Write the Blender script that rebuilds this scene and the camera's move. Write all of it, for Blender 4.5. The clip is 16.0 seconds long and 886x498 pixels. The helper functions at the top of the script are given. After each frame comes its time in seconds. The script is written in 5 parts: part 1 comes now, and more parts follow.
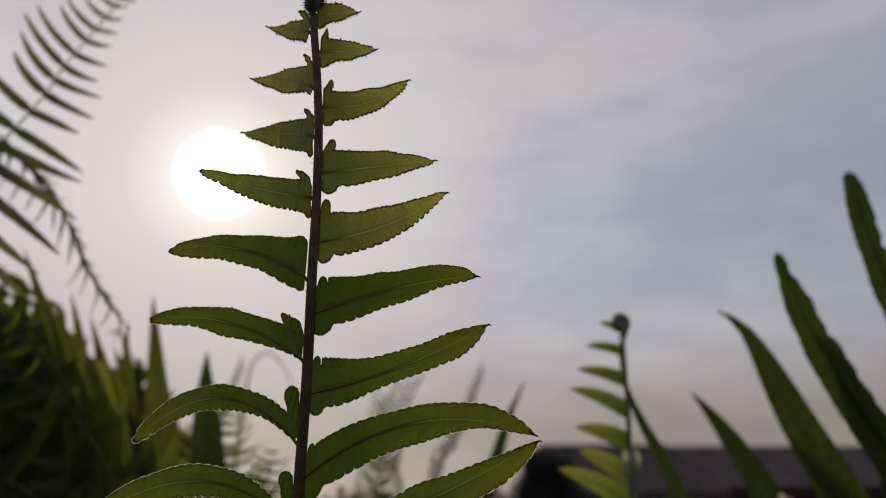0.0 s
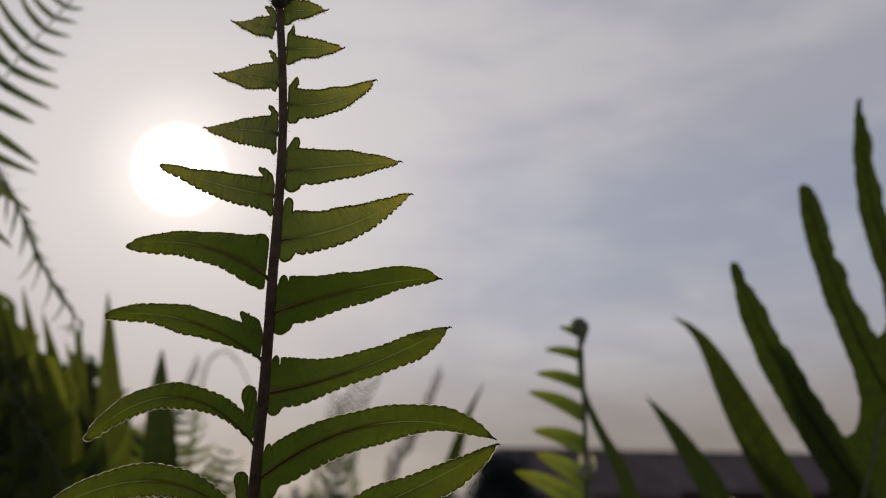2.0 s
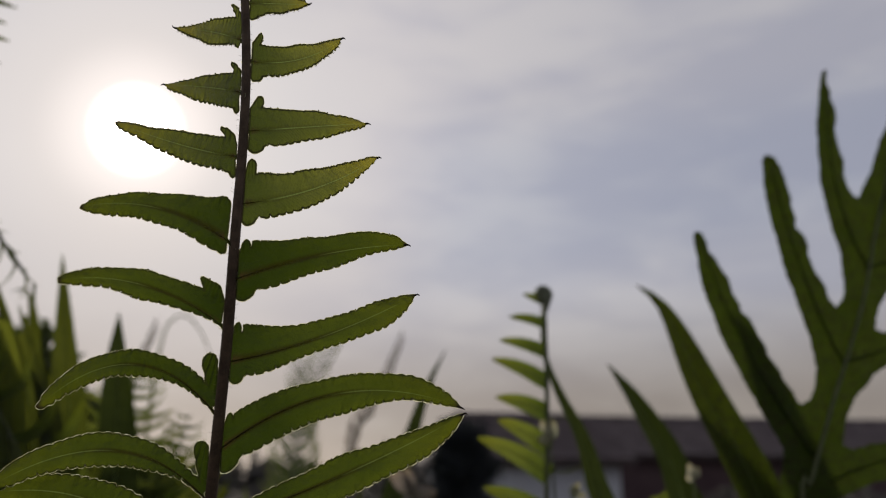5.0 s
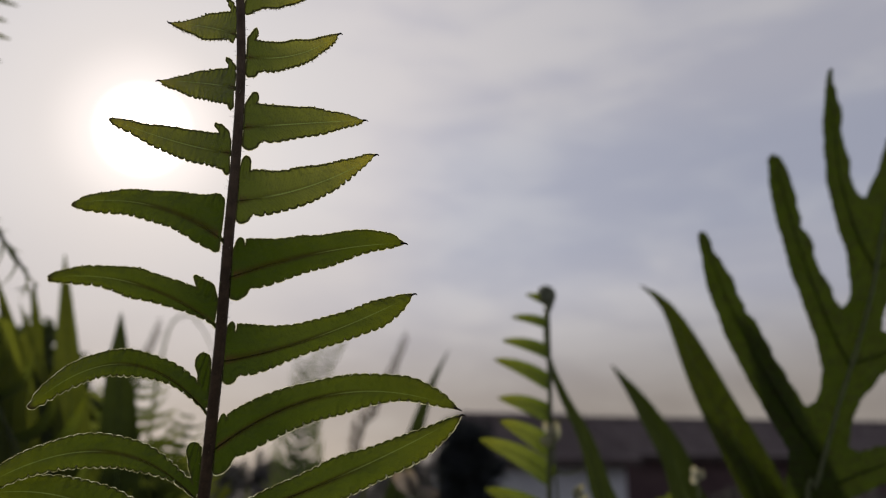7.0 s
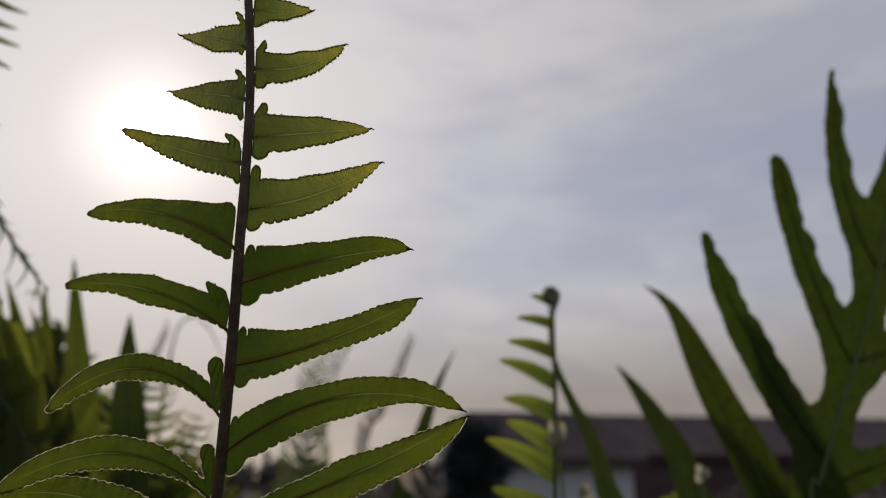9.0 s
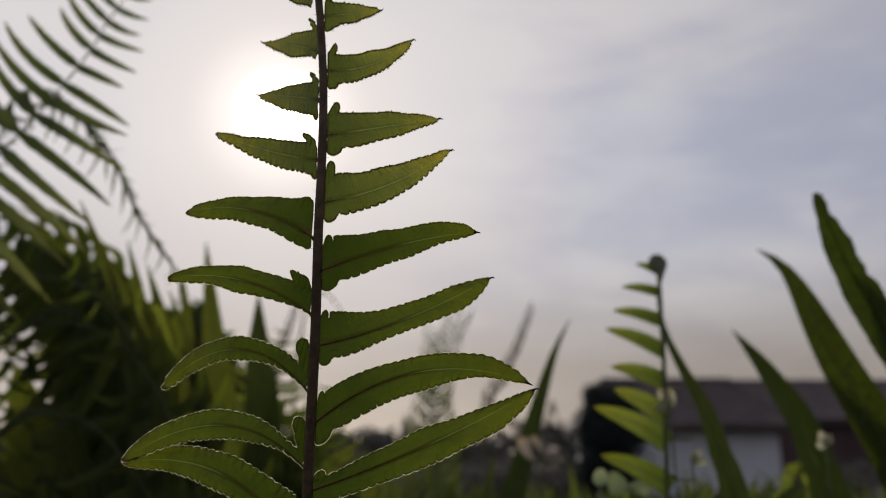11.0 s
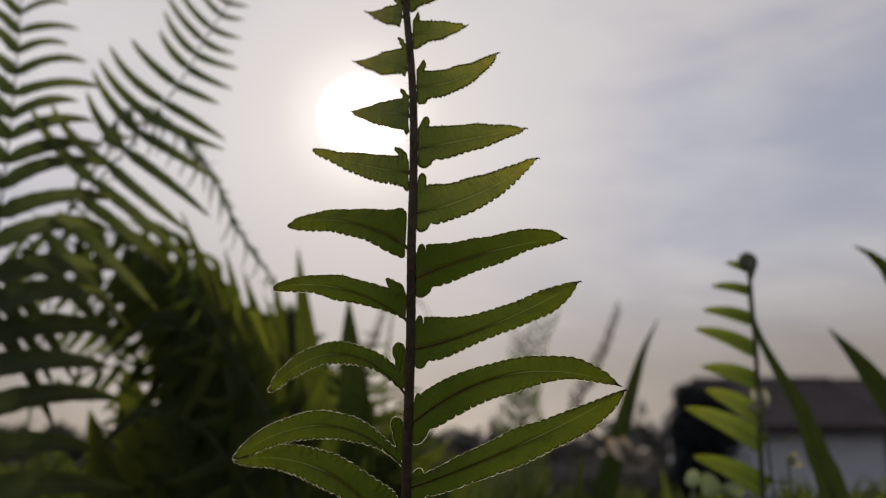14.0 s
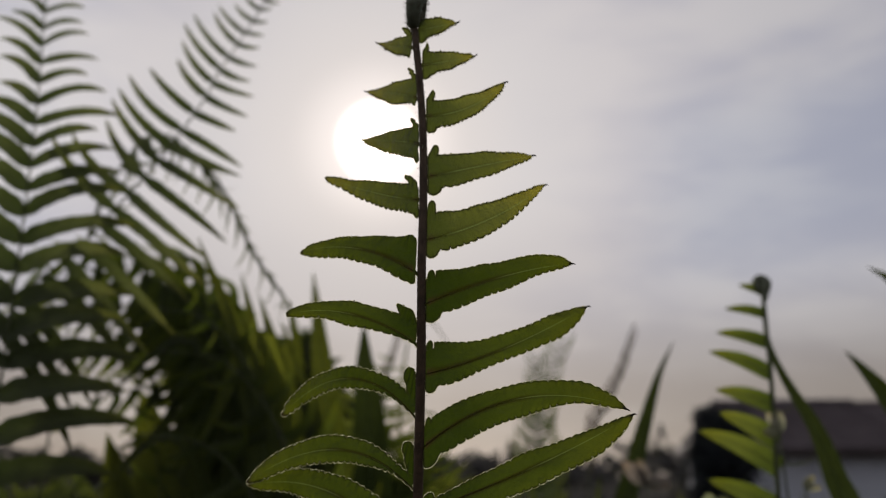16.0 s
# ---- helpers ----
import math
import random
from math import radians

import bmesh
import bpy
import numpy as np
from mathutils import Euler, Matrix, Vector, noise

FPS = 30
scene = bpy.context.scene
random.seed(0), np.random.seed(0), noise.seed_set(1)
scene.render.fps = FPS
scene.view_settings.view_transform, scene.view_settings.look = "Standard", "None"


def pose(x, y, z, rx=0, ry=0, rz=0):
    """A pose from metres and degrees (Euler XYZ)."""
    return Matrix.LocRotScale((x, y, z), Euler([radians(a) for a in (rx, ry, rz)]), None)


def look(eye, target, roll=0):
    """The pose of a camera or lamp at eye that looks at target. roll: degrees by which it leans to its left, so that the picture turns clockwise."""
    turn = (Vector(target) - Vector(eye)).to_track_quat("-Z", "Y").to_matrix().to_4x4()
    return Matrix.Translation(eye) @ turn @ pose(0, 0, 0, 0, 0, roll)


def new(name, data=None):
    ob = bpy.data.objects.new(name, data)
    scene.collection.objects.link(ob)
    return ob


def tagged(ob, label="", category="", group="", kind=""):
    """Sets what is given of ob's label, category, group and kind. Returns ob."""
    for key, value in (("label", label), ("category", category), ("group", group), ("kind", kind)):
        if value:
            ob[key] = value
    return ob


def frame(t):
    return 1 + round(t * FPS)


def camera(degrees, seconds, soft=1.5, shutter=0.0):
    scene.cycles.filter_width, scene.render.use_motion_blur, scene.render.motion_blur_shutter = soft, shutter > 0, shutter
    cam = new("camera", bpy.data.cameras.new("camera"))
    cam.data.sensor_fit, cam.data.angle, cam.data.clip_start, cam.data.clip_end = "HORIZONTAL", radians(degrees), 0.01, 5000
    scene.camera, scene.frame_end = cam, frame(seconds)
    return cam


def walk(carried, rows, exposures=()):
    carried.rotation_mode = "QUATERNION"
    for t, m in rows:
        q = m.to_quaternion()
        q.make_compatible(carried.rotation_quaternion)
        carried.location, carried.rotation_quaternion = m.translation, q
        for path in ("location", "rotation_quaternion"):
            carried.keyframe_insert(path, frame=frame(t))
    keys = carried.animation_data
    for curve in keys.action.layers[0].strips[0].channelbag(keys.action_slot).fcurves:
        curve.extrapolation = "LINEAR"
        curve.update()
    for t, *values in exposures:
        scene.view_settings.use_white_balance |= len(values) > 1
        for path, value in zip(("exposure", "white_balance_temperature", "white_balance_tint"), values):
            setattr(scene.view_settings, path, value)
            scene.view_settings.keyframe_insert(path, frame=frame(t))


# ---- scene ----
cam = camera(55.6, 16.0, soft=1.0)
cam.data.dof.use_dof = True
cam.data.dof.focus_distance = 0.195
cam.data.dof.aperture_fstop = 13.0

walk(cam, [
    (0, pose(0.0179, -0.1838, 0.5004, 107.93, 0, -4.27) @ pose(0, 0, 0, 0, 0, -0.35)),
    (0.5, pose(0.0156, -0.1834, 0.5011, 107.84, 0, -4.97) @ pose(0, 0, 0, 0, 0, -0.01)),
    (1, pose(0.0171, -0.1824, 0.5006, 108.00, 0, -5.60) @ pose(0, 0, 0, 0, 0, 0.06)),
    (1.5, pose(0.0159, -0.1827, 0.5010, 107.94, 0, -6.43) @ pose(0, 0, 0, 0, 0, 0.27)),
    (2, pose(0.0175, -0.1834, 0.5005, 108.05, 0, -7.07) @ pose(0, 0, 0, 0, 0, 0.11)),
    (2.5, pose(0.0158, -0.1816, 0.5009, 107.96, 0, -8.00) @ pose(0, 0, 0, 0, 0, 0.15)),
    (3, pose(0.0172, -0.1824, 0.5012, 107.53, 0, -8.51) @ pose(0, 0, 0, 0, 0, 0.04)),
    (3.5, pose(0.0161, -0.1783, 0.5017, 106.77, 0, -9.28) @ pose(0, 0, 0, 0, 0, 0.06)),
    (4, pose(0.0188, -0.1787, 0.5010, 106.17, 0, -9.36) @ pose(0, 0, 0, 0, 0, -0.03)),
    (4.2, pose(0.0166, -0.1799, 0.5017, 105.85, 0, -9.79) @ pose(0, 0, 0, 0, 0, 0.02)),
    (6.5, pose(0.0171, -0.1753, 0.5022, 105.69, 0, -9.67) @ pose(0, 0, 0, 0, 0, 0.10)),
    (7, pose(0.0189, -0.1757, 0.5025, 105.75, 0, -9.40) @ pose(0, 0, 0, 0, 0, 0.24)),
    (7.5, pose(0.0188, -0.1755, 0.5027, 105.77, 0, -9.24) @ pose(0, 0, 0, 0, 0, 0.25)),
    (8, pose(0.0180, -0.1765, 0.5024, 105.80, 0, -9.35) @ pose(0, 0, 0, 0, 0, 0.03)),
    (10.3, pose(0.0202, -0.1871, 0.5035, 104.79, 0, -5.62) @ pose(0, 0, 0, 0, 0, -0.17)),
    (10.5, pose(0.0233, -0.1883, 0.5037, 104.31, 0, -3.45) @ pose(0, 0, 0, 0, 0, -0.36)),
    (11, pose(0.0317, -0.1937, 0.5029, 103.57, 0, -0.00) @ pose(0, 0, 0, 0, 0, -0.01)),
    (11.5, pose(0.0313, -0.1932, 0.5032, 103.15, 0, 1.77) @ pose(0, 0, 0, 0, 0, -0.15)),
    (12, pose(0.0327, -0.1933, 0.5032, 102.97, 0, 3.35) @ pose(0, 0, 0, 0, 0, -0.20)),
    (12.5, pose(0.0337, -0.1947, 0.5033, 102.86, 0, 4.62) @ pose(0, 0, 0, 0, 0, -0.22)),
    (13, pose(0.0328, -0.1947, 0.5035, 102.93, 0, 5.44) @ pose(0, 0, 0, 0, 0, 0.02)),
    (13.5, pose(0.0341, -0.2004, 0.5028, 103.24, 0, 5.80) @ pose(0, 0, 0, 0, 0, -0.11)),
    (14, pose(0.0306, -0.2019, 0.5026, 103.60, 0, 5.86) @ pose(0, 0, 0, 0, 0, 0.21)),
    (14.5, pose(0.0344, -0.1998, 0.5018, 104.09, 0, 6.33) @ pose(0, 0, 0, 0, 0, -0.38)),
    (15, pose(0.0336, -0.2004, 0.5028, 104.20, 0, 6.73) @ pose(0, 0, 0, 0, 0, 0.13)),
    (15.5, pose(0.0327, -0.2044, 0.5028, 104.67, 0, 6.83) @ pose(0, 0, 0, 0, 0, 0.20)),
    (16, pose(0.0327, -0.2054, 0.5026, 105.13, 0, 7.01) @ pose(0, 0, 0, 0, 0, 0.20)),
], exposures=[(0, -0.08), (4, 0.0), (7.5, 0.06), (11, 0.10), (13, 0.08), (14, 0.0), (16, -0.05)])

# ---- light: a low sun behind thin cloud ----
SUN_UP, SUN_SIDE = radians(22.3), radians(-11.76)
SUN = Vector((math.sin(SUN_SIDE) * math.cos(SUN_UP), math.cos(SUN_SIDE) * math.cos(SUN_UP), math.sin(SUN_UP)))
sun_data = bpy.data.lights.new("sun", "SUN")
sun_data.energy, sun_data.angle, sun_data.color = 2.2, radians(4.0), (1.0, 0.9, 0.78)
sun = new("sun", sun_data)
sun.matrix_world = look(SUN * 20, (0, 0, 0))


class Nodes:
    """A short hand for building node trees."""

    def __init__(self, tree):
        self.tree = tree
        tree.nodes.clear()

    def add(self, kind, inputs=(), **values):
        node = self.tree.nodes.new(kind)
        if "operation" in values:
            node.operation = values["operation"]
        if "use_clamp" in values:
            node.use_clamp = values["use_clamp"]
        if "data_type" in values:
            node.data_type, node.blend_type = values["data_type"], values["blend_type"]
        if "interpolation_type" in values:
            node.interpolation_type = values["interpolation_type"]
        if "sky_type" in values:
            node.sky_type, node.sun_disc = values["sky_type"], values["sun_disc"]
            node.sun_elevation, node.sun_rotation = values["sun_elevation"], values["sun_rotation"]
            node.air_density, node.dust_density = values["air_density"], values["dust_density"]
        for key, value in dict(inputs).items():
            if isinstance(value, bpy.types.NodeSocket):
                self.tree.links.new(value, node.inputs[key])
            else:
                node.inputs[key].default_value = value
        return node

    def math(self, op, a, b=0.0, c=0.0, clamp=False):
        return self.add("ShaderNodeMath", {0: a, 1: b, 2: c}, operation=op, use_clamp=clamp).outputs[0]

    def mix(self, fac, a, b, blend="MIX"):
        n = self.add("ShaderNodeMix", {0: fac, 6: a, 7: b}, data_type="RGBA", blend_type=blend)
        return n.outputs[2]

    def range(self, x, a, b, c=0.0, d=1.0):
        return self.add("ShaderNodeMapRange", {0: x, 1: a, 2: b, 3: c, 4: d}, interpolation_type="SMOOTHSTEP").outputs[0]

    def noise(self, vector, scale, detail=3.0, rough=0.55, distort=0.0):
        return self.add("ShaderNodeTexNoise", {"Vector": vector, "Scale": scale, "Detail": detail, "Roughness": rough, "Distortion": distort}).outputs[0]


def rgb(r, g, b):
    return (r, g, b, 1.0)


world = bpy.data.worlds.new("sky")
scene.world = world
world.use_nodes = True
w = Nodes(world.node_tree)
way = w.add("ShaderNodeTexCoord").outputs["Generated"]
sky = w.add("ShaderNodeTexSky", sky_type="NISHITA", sun_disc=False, sun_elevation=SUN_UP, sun_rotation=SUN_SIDE, air_density=1.0, dust_density=1.0)
clear = w.add("ShaderNodeVectorMath", {0: sky.outputs[0], 3: 0.10}, operation="SCALE").outputs[0]
toward = w.add("ShaderNodeVectorMath", {0: way, 1: SUN}, operation="DOT_PRODUCT").outputs["Value"]
angle = w.math("MULTIPLY", w.math("ARCCOSINE", w.math("MINIMUM", toward, 1.0)), 57.2958)
up = w.add("ShaderNodeSeparateXYZ", {0: way}).outputs["Z"]
# the veil of cloud: bright round the sun, blue-grey away from it, warm at the horizon
veil = w.add("ShaderNodeValToRGB", {0: w.math("DIVIDE", angle, 90.0)})
ramp = veil.color_ramp
ramp.elements[0].position, ramp.elements[0].color = 0.0, rgb(0.82, 0.765, 0.74)
ramp.elements[1].position, ramp.elements[1].color = 1.0, rgb(0.38, 0.375, 0.40)
for place, tone in ((0.06, rgb(0.715, 0.665, 0.65)), (0.11, rgb(0.665, 0.63, 0.63)), (0.18, rgb(0.63, 0.592, 0.597)), (0.28, rgb(0.555, 0.53, 0.542)), (0.42, rgb(0.473, 0.459, 0.485))):
    stop = ramp.elements.new(place)
    stop.color = tone
low = w.range(up, 0.235, 0.085)
dim = w.math("MULTIPLY", w.range(up, 0.35, 0.20), w.range(angle, 30.0, 12.0))
veil_low = w.mix(w.math("MULTIPLY", low, 0.92), w.mix(dim, veil.outputs[0], w.mix(1.0, veil.outputs[0], rgb(0.84, 0.83, 0.835), "MULTIPLY")), w.mix(w.range(angle, 6.0, 45.0), rgb(0.50, 0.452, 0.438), rgb(0.272, 0.232, 0.205)))
turned = w.add("ShaderNodeMapping", {0: way, "Rotation": (0.0, 0.42, 0.15), "Scale": (1.0, 1.0, 3.0)}).outputs[0]
billow = w.noise(turned, 2.2, 5.0, 0.5, 0.5)
streak = w.noise(turned, 6.5, 4.0, 0.5, 0.3)
clump = w.range(w.math("MULTIPLY_ADD", streak, 0.45, w.math("MULTIPLY", billow, 0.55)), 0.40, 0.60)
far_off = w.range(angle, 6.0, 24.0)
thin = w.mix(w.math("MULTIPLY", w.math("SUBTRACT", 1.0, clump), w.math("MULTIPLY", far_off, 0.95)), veil_low, w.mix(1.0, veil_low, w.mix(low, rgb(0.78, 0.80, 0.88), rgb(0.80, 0.775, 0.77)), "MULTIPLY"))
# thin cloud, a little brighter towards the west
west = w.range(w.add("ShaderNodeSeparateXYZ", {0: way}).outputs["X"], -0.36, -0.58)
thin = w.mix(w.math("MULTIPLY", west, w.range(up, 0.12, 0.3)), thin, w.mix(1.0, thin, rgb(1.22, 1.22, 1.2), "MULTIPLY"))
# a bank of thicker blue-grey cloud towards the east
east = w.add("ShaderNodeSeparateXYZ", {0: way}).outputs["X"]
bank = w.math("MULTIPLY", w.math("MULTIPLY", w.range(east, 0.06, 0.2), w.range(up, 0.45, 0.36)), w.range(w.math("MULTIPLY_ADD", east, -0.15, up), 0.15, 0.24))
bank = w.math("MULTIPLY", bank, w.math("MULTIPLY_ADD", billow, 0.8, 0.45))
thin = w.mix(bank, thin, w.mix(1.0, thin, rgb(0.83, 0.88, 0.96), "MULTIPLY"))
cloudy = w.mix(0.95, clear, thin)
# the sun's aureole through the cloud
core = w.math("MULTIPLY", w.range(angle, 3.1, 1.7), 2.6)
halo = w.math("MULTIPLY", w.range(angle, 6.5, 2.0), 0.22)
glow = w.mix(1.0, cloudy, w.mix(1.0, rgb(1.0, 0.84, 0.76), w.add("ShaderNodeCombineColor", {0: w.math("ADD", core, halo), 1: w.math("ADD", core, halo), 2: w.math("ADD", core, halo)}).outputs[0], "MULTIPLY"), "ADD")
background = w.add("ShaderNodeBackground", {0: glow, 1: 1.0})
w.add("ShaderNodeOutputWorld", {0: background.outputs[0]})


# ---- materials ----
def material(name):
    m = bpy.data.materials.new(name)
    m.use_nodes = True
    return m, Nodes(m.node_tree)


def leaf_material(name, face, through_light, veins=26.0, translucency=0.5, rough=0.45, spots=0.0, vary=0.25, pale_rib=0.018, hem=0.0, pale_from=0.25, tip_glow=0.75, fold_shade=0.92, groove=0.0, shine=0.5, pale=0.6, tip_tint=(1.5, 1.3, 0.85)):
    """A thin leaf: a waxy face, light passing through, oblique side veins, blotches and freckles; tip glow and crease
    shade are tinted in.
    """
    m, n = material(name)
    uv = n.add("ShaderNodeUVMap").outputs[0]
    parts_uv = n.add("ShaderNodeSeparateXYZ", {0: uv})
    along, across = parts_uv.outputs["X"], n.math("ABSOLUTE", n.math("SUBTRACT", parts_uv.outputs["Y"], 0.5))
    place = n.add("ShaderNodeTexCoord").outputs["Object"]
    chance = n.add("ShaderNodeObjectInfo").outputs["Random"]
    blotch = n.noise(place, 160.0, 4.0, 0.6)
    grain = n.noise(place, 1500.0, 2.0, 0.6)
    vein = n.math("SINE", n.math("MULTIPLY", n.math("SUBTRACT", along, n.math("MULTIPLY", across, 0.22)), veins * 6.2832))
    vein = n.range(vein, 0.2, 1.0)
    wide_blotch = n.noise(place, 70.0, 3.0, 0.55)
    tone = n.math("ADD", n.math("ADD", n.math("MULTIPLY", blotch, 0.35), n.math("MULTIPLY", wide_blotch, 0.5)), n.math("MULTIPLY", n.math("SUBTRACT", chance, 0.5), 0.3))
    tone = n.math("ADD", tone, 0.08)
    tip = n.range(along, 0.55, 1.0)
    dark = n.mix(1.0, face, rgb(0.72, 0.72, 0.6), "MULTIPLY")
    col = n.mix(n.range(tone, 0.3, 0.75), dark, face)
    col = n.mix(n.math("MULTIPLY", vein, vary), col, n.mix(1.0, col, rgb(0.55, 0.55, 0.5), "MULTIPLY"))
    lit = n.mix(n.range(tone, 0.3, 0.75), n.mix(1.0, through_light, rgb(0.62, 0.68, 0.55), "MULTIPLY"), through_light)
    # Glow towards the tip and dimness towards the foot, painted into the leaf colour.
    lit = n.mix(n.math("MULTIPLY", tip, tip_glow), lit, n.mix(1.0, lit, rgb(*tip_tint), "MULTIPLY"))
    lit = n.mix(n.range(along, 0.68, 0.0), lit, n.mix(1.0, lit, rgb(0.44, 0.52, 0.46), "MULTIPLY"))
    lit = n.mix(n.math("MULTIPLY", vein, vary), lit, n.mix(1.0, lit, rgb(0.5, 0.5, 0.45), "MULTIPLY"))
    if spots:
        cells = n.add("ShaderNodeTexVoronoi", {"Vector": place, "Scale": spots}).outputs["Distance"]
        fleck = n.range(cells, 0.50, 0.22)
        col = n.mix(n.math("MULTIPLY", fleck, 0.75), col, rgb(0.035, 0.03, 0.012))
        lit = n.mix(n.math("MULTIPLY", fleck, 0.75), lit, rgb(0.02, 0.02, 0.006))
    if hem:
        # Backlit edges: their extra brightness is tinted into the colour.
        lit_edge = n.math("MULTIPLY", n.range(across, 0.14, 0.38), n.range(along, 0.1, 0.6, 0.25, 0.8))
        lit = n.mix(lit_edge, lit, n.mix(1.0, lit, rgb(1.3, 1.25, 1.0), "MULTIPLY"))
        fine = n.math("SINE", n.math("MULTIPLY", n.math("ADD", n.math("SUBTRACT", along, n.math("MULTIPLY", across, 0.16)), n.math("MULTIPLY", blotch, 0.03)), veins * 9.0))
        fine = n.math("MULTIPLY", n.range(fine, -0.2, 0.9), n.math("MULTIPLY", n.range(across, 0.12, 0.36), n.range(along, 0.35, 0.8)))
        lit = n.mix(n.math("MULTIPLY", fine, 0.45), lit, n.mix(1.0, lit, rgb(0.45, 0.45, 0.35), "MULTIPLY"))
        end = n.range(along, 0.965, 0.995)
        col, lit = n.mix(end, col, rgb(0.03, 0.022, 0.012)), n.mix(end, lit, rgb(0.04, 0.03, 0.012))
        # Dark outline: shade of the curled margin, painted into both colours.
        fold = n.math("MULTIPLY", n.range(across, 0.395, 0.43), fold_shade)
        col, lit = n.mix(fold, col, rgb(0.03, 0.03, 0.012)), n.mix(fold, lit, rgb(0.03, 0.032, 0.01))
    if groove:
        # Soft shading either side of the midrib groove, put into the colour.
        groove_shade = n.math("MULTIPLY", n.range(across, 0.085, 0.01), n.math("MULTIPLY", n.range(along, 0.78, 0.45), groove))
        col, lit = n.mix(groove_shade, col, rgb(0.022, 0.02, 0.006)), n.mix(groove_shade, lit, rgb(0.03, 0.026, 0.004))
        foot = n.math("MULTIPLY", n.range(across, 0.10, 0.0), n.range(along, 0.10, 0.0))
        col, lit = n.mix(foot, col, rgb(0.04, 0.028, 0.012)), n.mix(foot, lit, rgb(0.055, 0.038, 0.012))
    line = n.math("MULTIPLY", n.range(across, pale_rib, pale_rib * 0.35), n.math("MULTIPLY", n.range(along, pale_from, pale_from + 0.17), n.range(along, 0.97, 0.8)))
    col, lit = n.mix(n.math("MULTIPLY", line, pale), col, rgb(0.14, 0.19, 0.06)), n.mix(n.math("MULTIPLY", line, pale * 0.85), lit, rgb(0.27, 0.37, 0.11))
    swell = n.math("MULTIPLY", n.noise(place, 260.0, 2.0, 0.5), 5.0)
    relief = n.add("ShaderNodeBump", {"Strength": 0.6, "Distance": 0.0005, "Height": n.math("ADD", n.math("ADD", n.math("MULTIPLY", vein, min(0.5, vary * 3)), grain), swell)}).outputs[0]
    skin = n.add("ShaderNodeBsdfPrincipled", {"Base Color": col, "Roughness": n.range(grain, 0.3, 0.7, rough - 0.06, rough + 0.1), "Normal": relief, "Specular IOR Level": shine})
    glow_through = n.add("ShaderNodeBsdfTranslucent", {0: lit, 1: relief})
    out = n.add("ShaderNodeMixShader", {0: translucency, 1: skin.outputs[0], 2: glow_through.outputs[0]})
    n.add("ShaderNodeOutputMaterial", {0: out.outputs[0]})
    return m


def plain_material(name, a, b, scale, rough=0.7, bump=0.3, depth=0.002, detail=4.0, gloss=0.5):
    """Two tones in uneven patches with a finer grain."""
    m, n = material(name)
    place = n.add("ShaderNodeTexCoord").outputs["Object"]
    patch, grain = n.noise(place, scale, detail, 0.6), n.noise(place, scale * 9, 3.0, 0.6)
    col = n.mix(n.range(n.math("MULTIPLY_ADD", grain, 0.35, n.math("MULTIPLY", patch, 0.65)), 0.35, 0.65), a, b)
    relief = n.add("ShaderNodeBump", {"Strength": bump, "Distance": depth, "Height": grain}).outputs[0]
    skin = n.add("ShaderNodeBsdfPrincipled", {"Base Color": col, "Roughness": n.range(patch, 0.3, 0.7, rough - 0.1, rough + 0.1), "Normal": relief, "Specular IOR Level": gloss})
    n.add("ShaderNodeOutputMaterial", {0: skin.outputs[0]})
    return m


FERN = leaf_material("fern_leaf", rgb(0.027, 0.042, 0.008), rgb(0.088, 0.116, 0.012), 60.0, 0.6, 0.5, vary=0.02, tip_glow=0.7, hem=1.0, fold_shade=0.6, groove=0.8, shine=0.3, pale=0.4, pale_from=0.42)
# Yellower copy for the upper leaflets, its colour brightened for sun glare.
FERN_TOP = leaf_material("glare_lit_fern_leaf", rgb(0.065, 0.078, 0.022), rgb(0.25, 0.262, 0.055), 45.0, 0.58, vary=0.05, hem=1.0, pale_from=0.12, groove=0.35, shine=0.35, tip_tint=(2.1, 1.7, 0.95), tip_glow=0.9)
YOUNG = leaf_material("young_fern_leaf", rgb(0.085, 0.115, 0.022), rgb(0.24, 0.28, 0.038), 20.0, 0.55)
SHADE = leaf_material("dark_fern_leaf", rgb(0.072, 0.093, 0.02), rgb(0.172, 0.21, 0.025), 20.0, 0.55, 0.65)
LOW = leaf_material("low_leaf", rgb(0.07, 0.09, 0.022), rgb(0.10, 0.125, 0.022), 20.0, 0.48, 0.8)
SKY_LEAF = leaf_material("backlit_fern_leaf", rgb(0.070, 0.084, 0.036), rgb(0.16, 0.185, 0.05), 20.0, 0.52, 0.65)
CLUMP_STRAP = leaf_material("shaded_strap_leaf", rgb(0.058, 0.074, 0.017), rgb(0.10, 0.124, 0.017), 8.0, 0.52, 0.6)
FAR_FERN = leaf_material("far_fern_leaf", rgb(0.085, 0.105, 0.045), rgb(0.18, 0.22, 0.07), 20.0, 0.55, 0.75)
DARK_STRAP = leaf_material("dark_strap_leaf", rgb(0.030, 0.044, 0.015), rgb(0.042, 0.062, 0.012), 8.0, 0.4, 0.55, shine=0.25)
STRAP = leaf_material("strap_leaf", rgb(0.040, 0.056, 0.013), rgb(0.092, 0.116, 0.014), 8.0, 0.52, 0.6)
LOBED = leaf_material("lobed_leaf", rgb(0.024, 0.037, 0.007), rgb(0.060, 0.085, 0.008), 10.0, 0.48, 0.55, 290.0, 0.15, shine=0.2)
# Navy tint of the haze before the tree is put into its leaf colour.
TREE_LEAF = leaf_material("tree_leaf", rgb(0.022, 0.026, 0.034), rgb(0.02, 0.024, 0.025), 6.0, 0.25, 0.9)
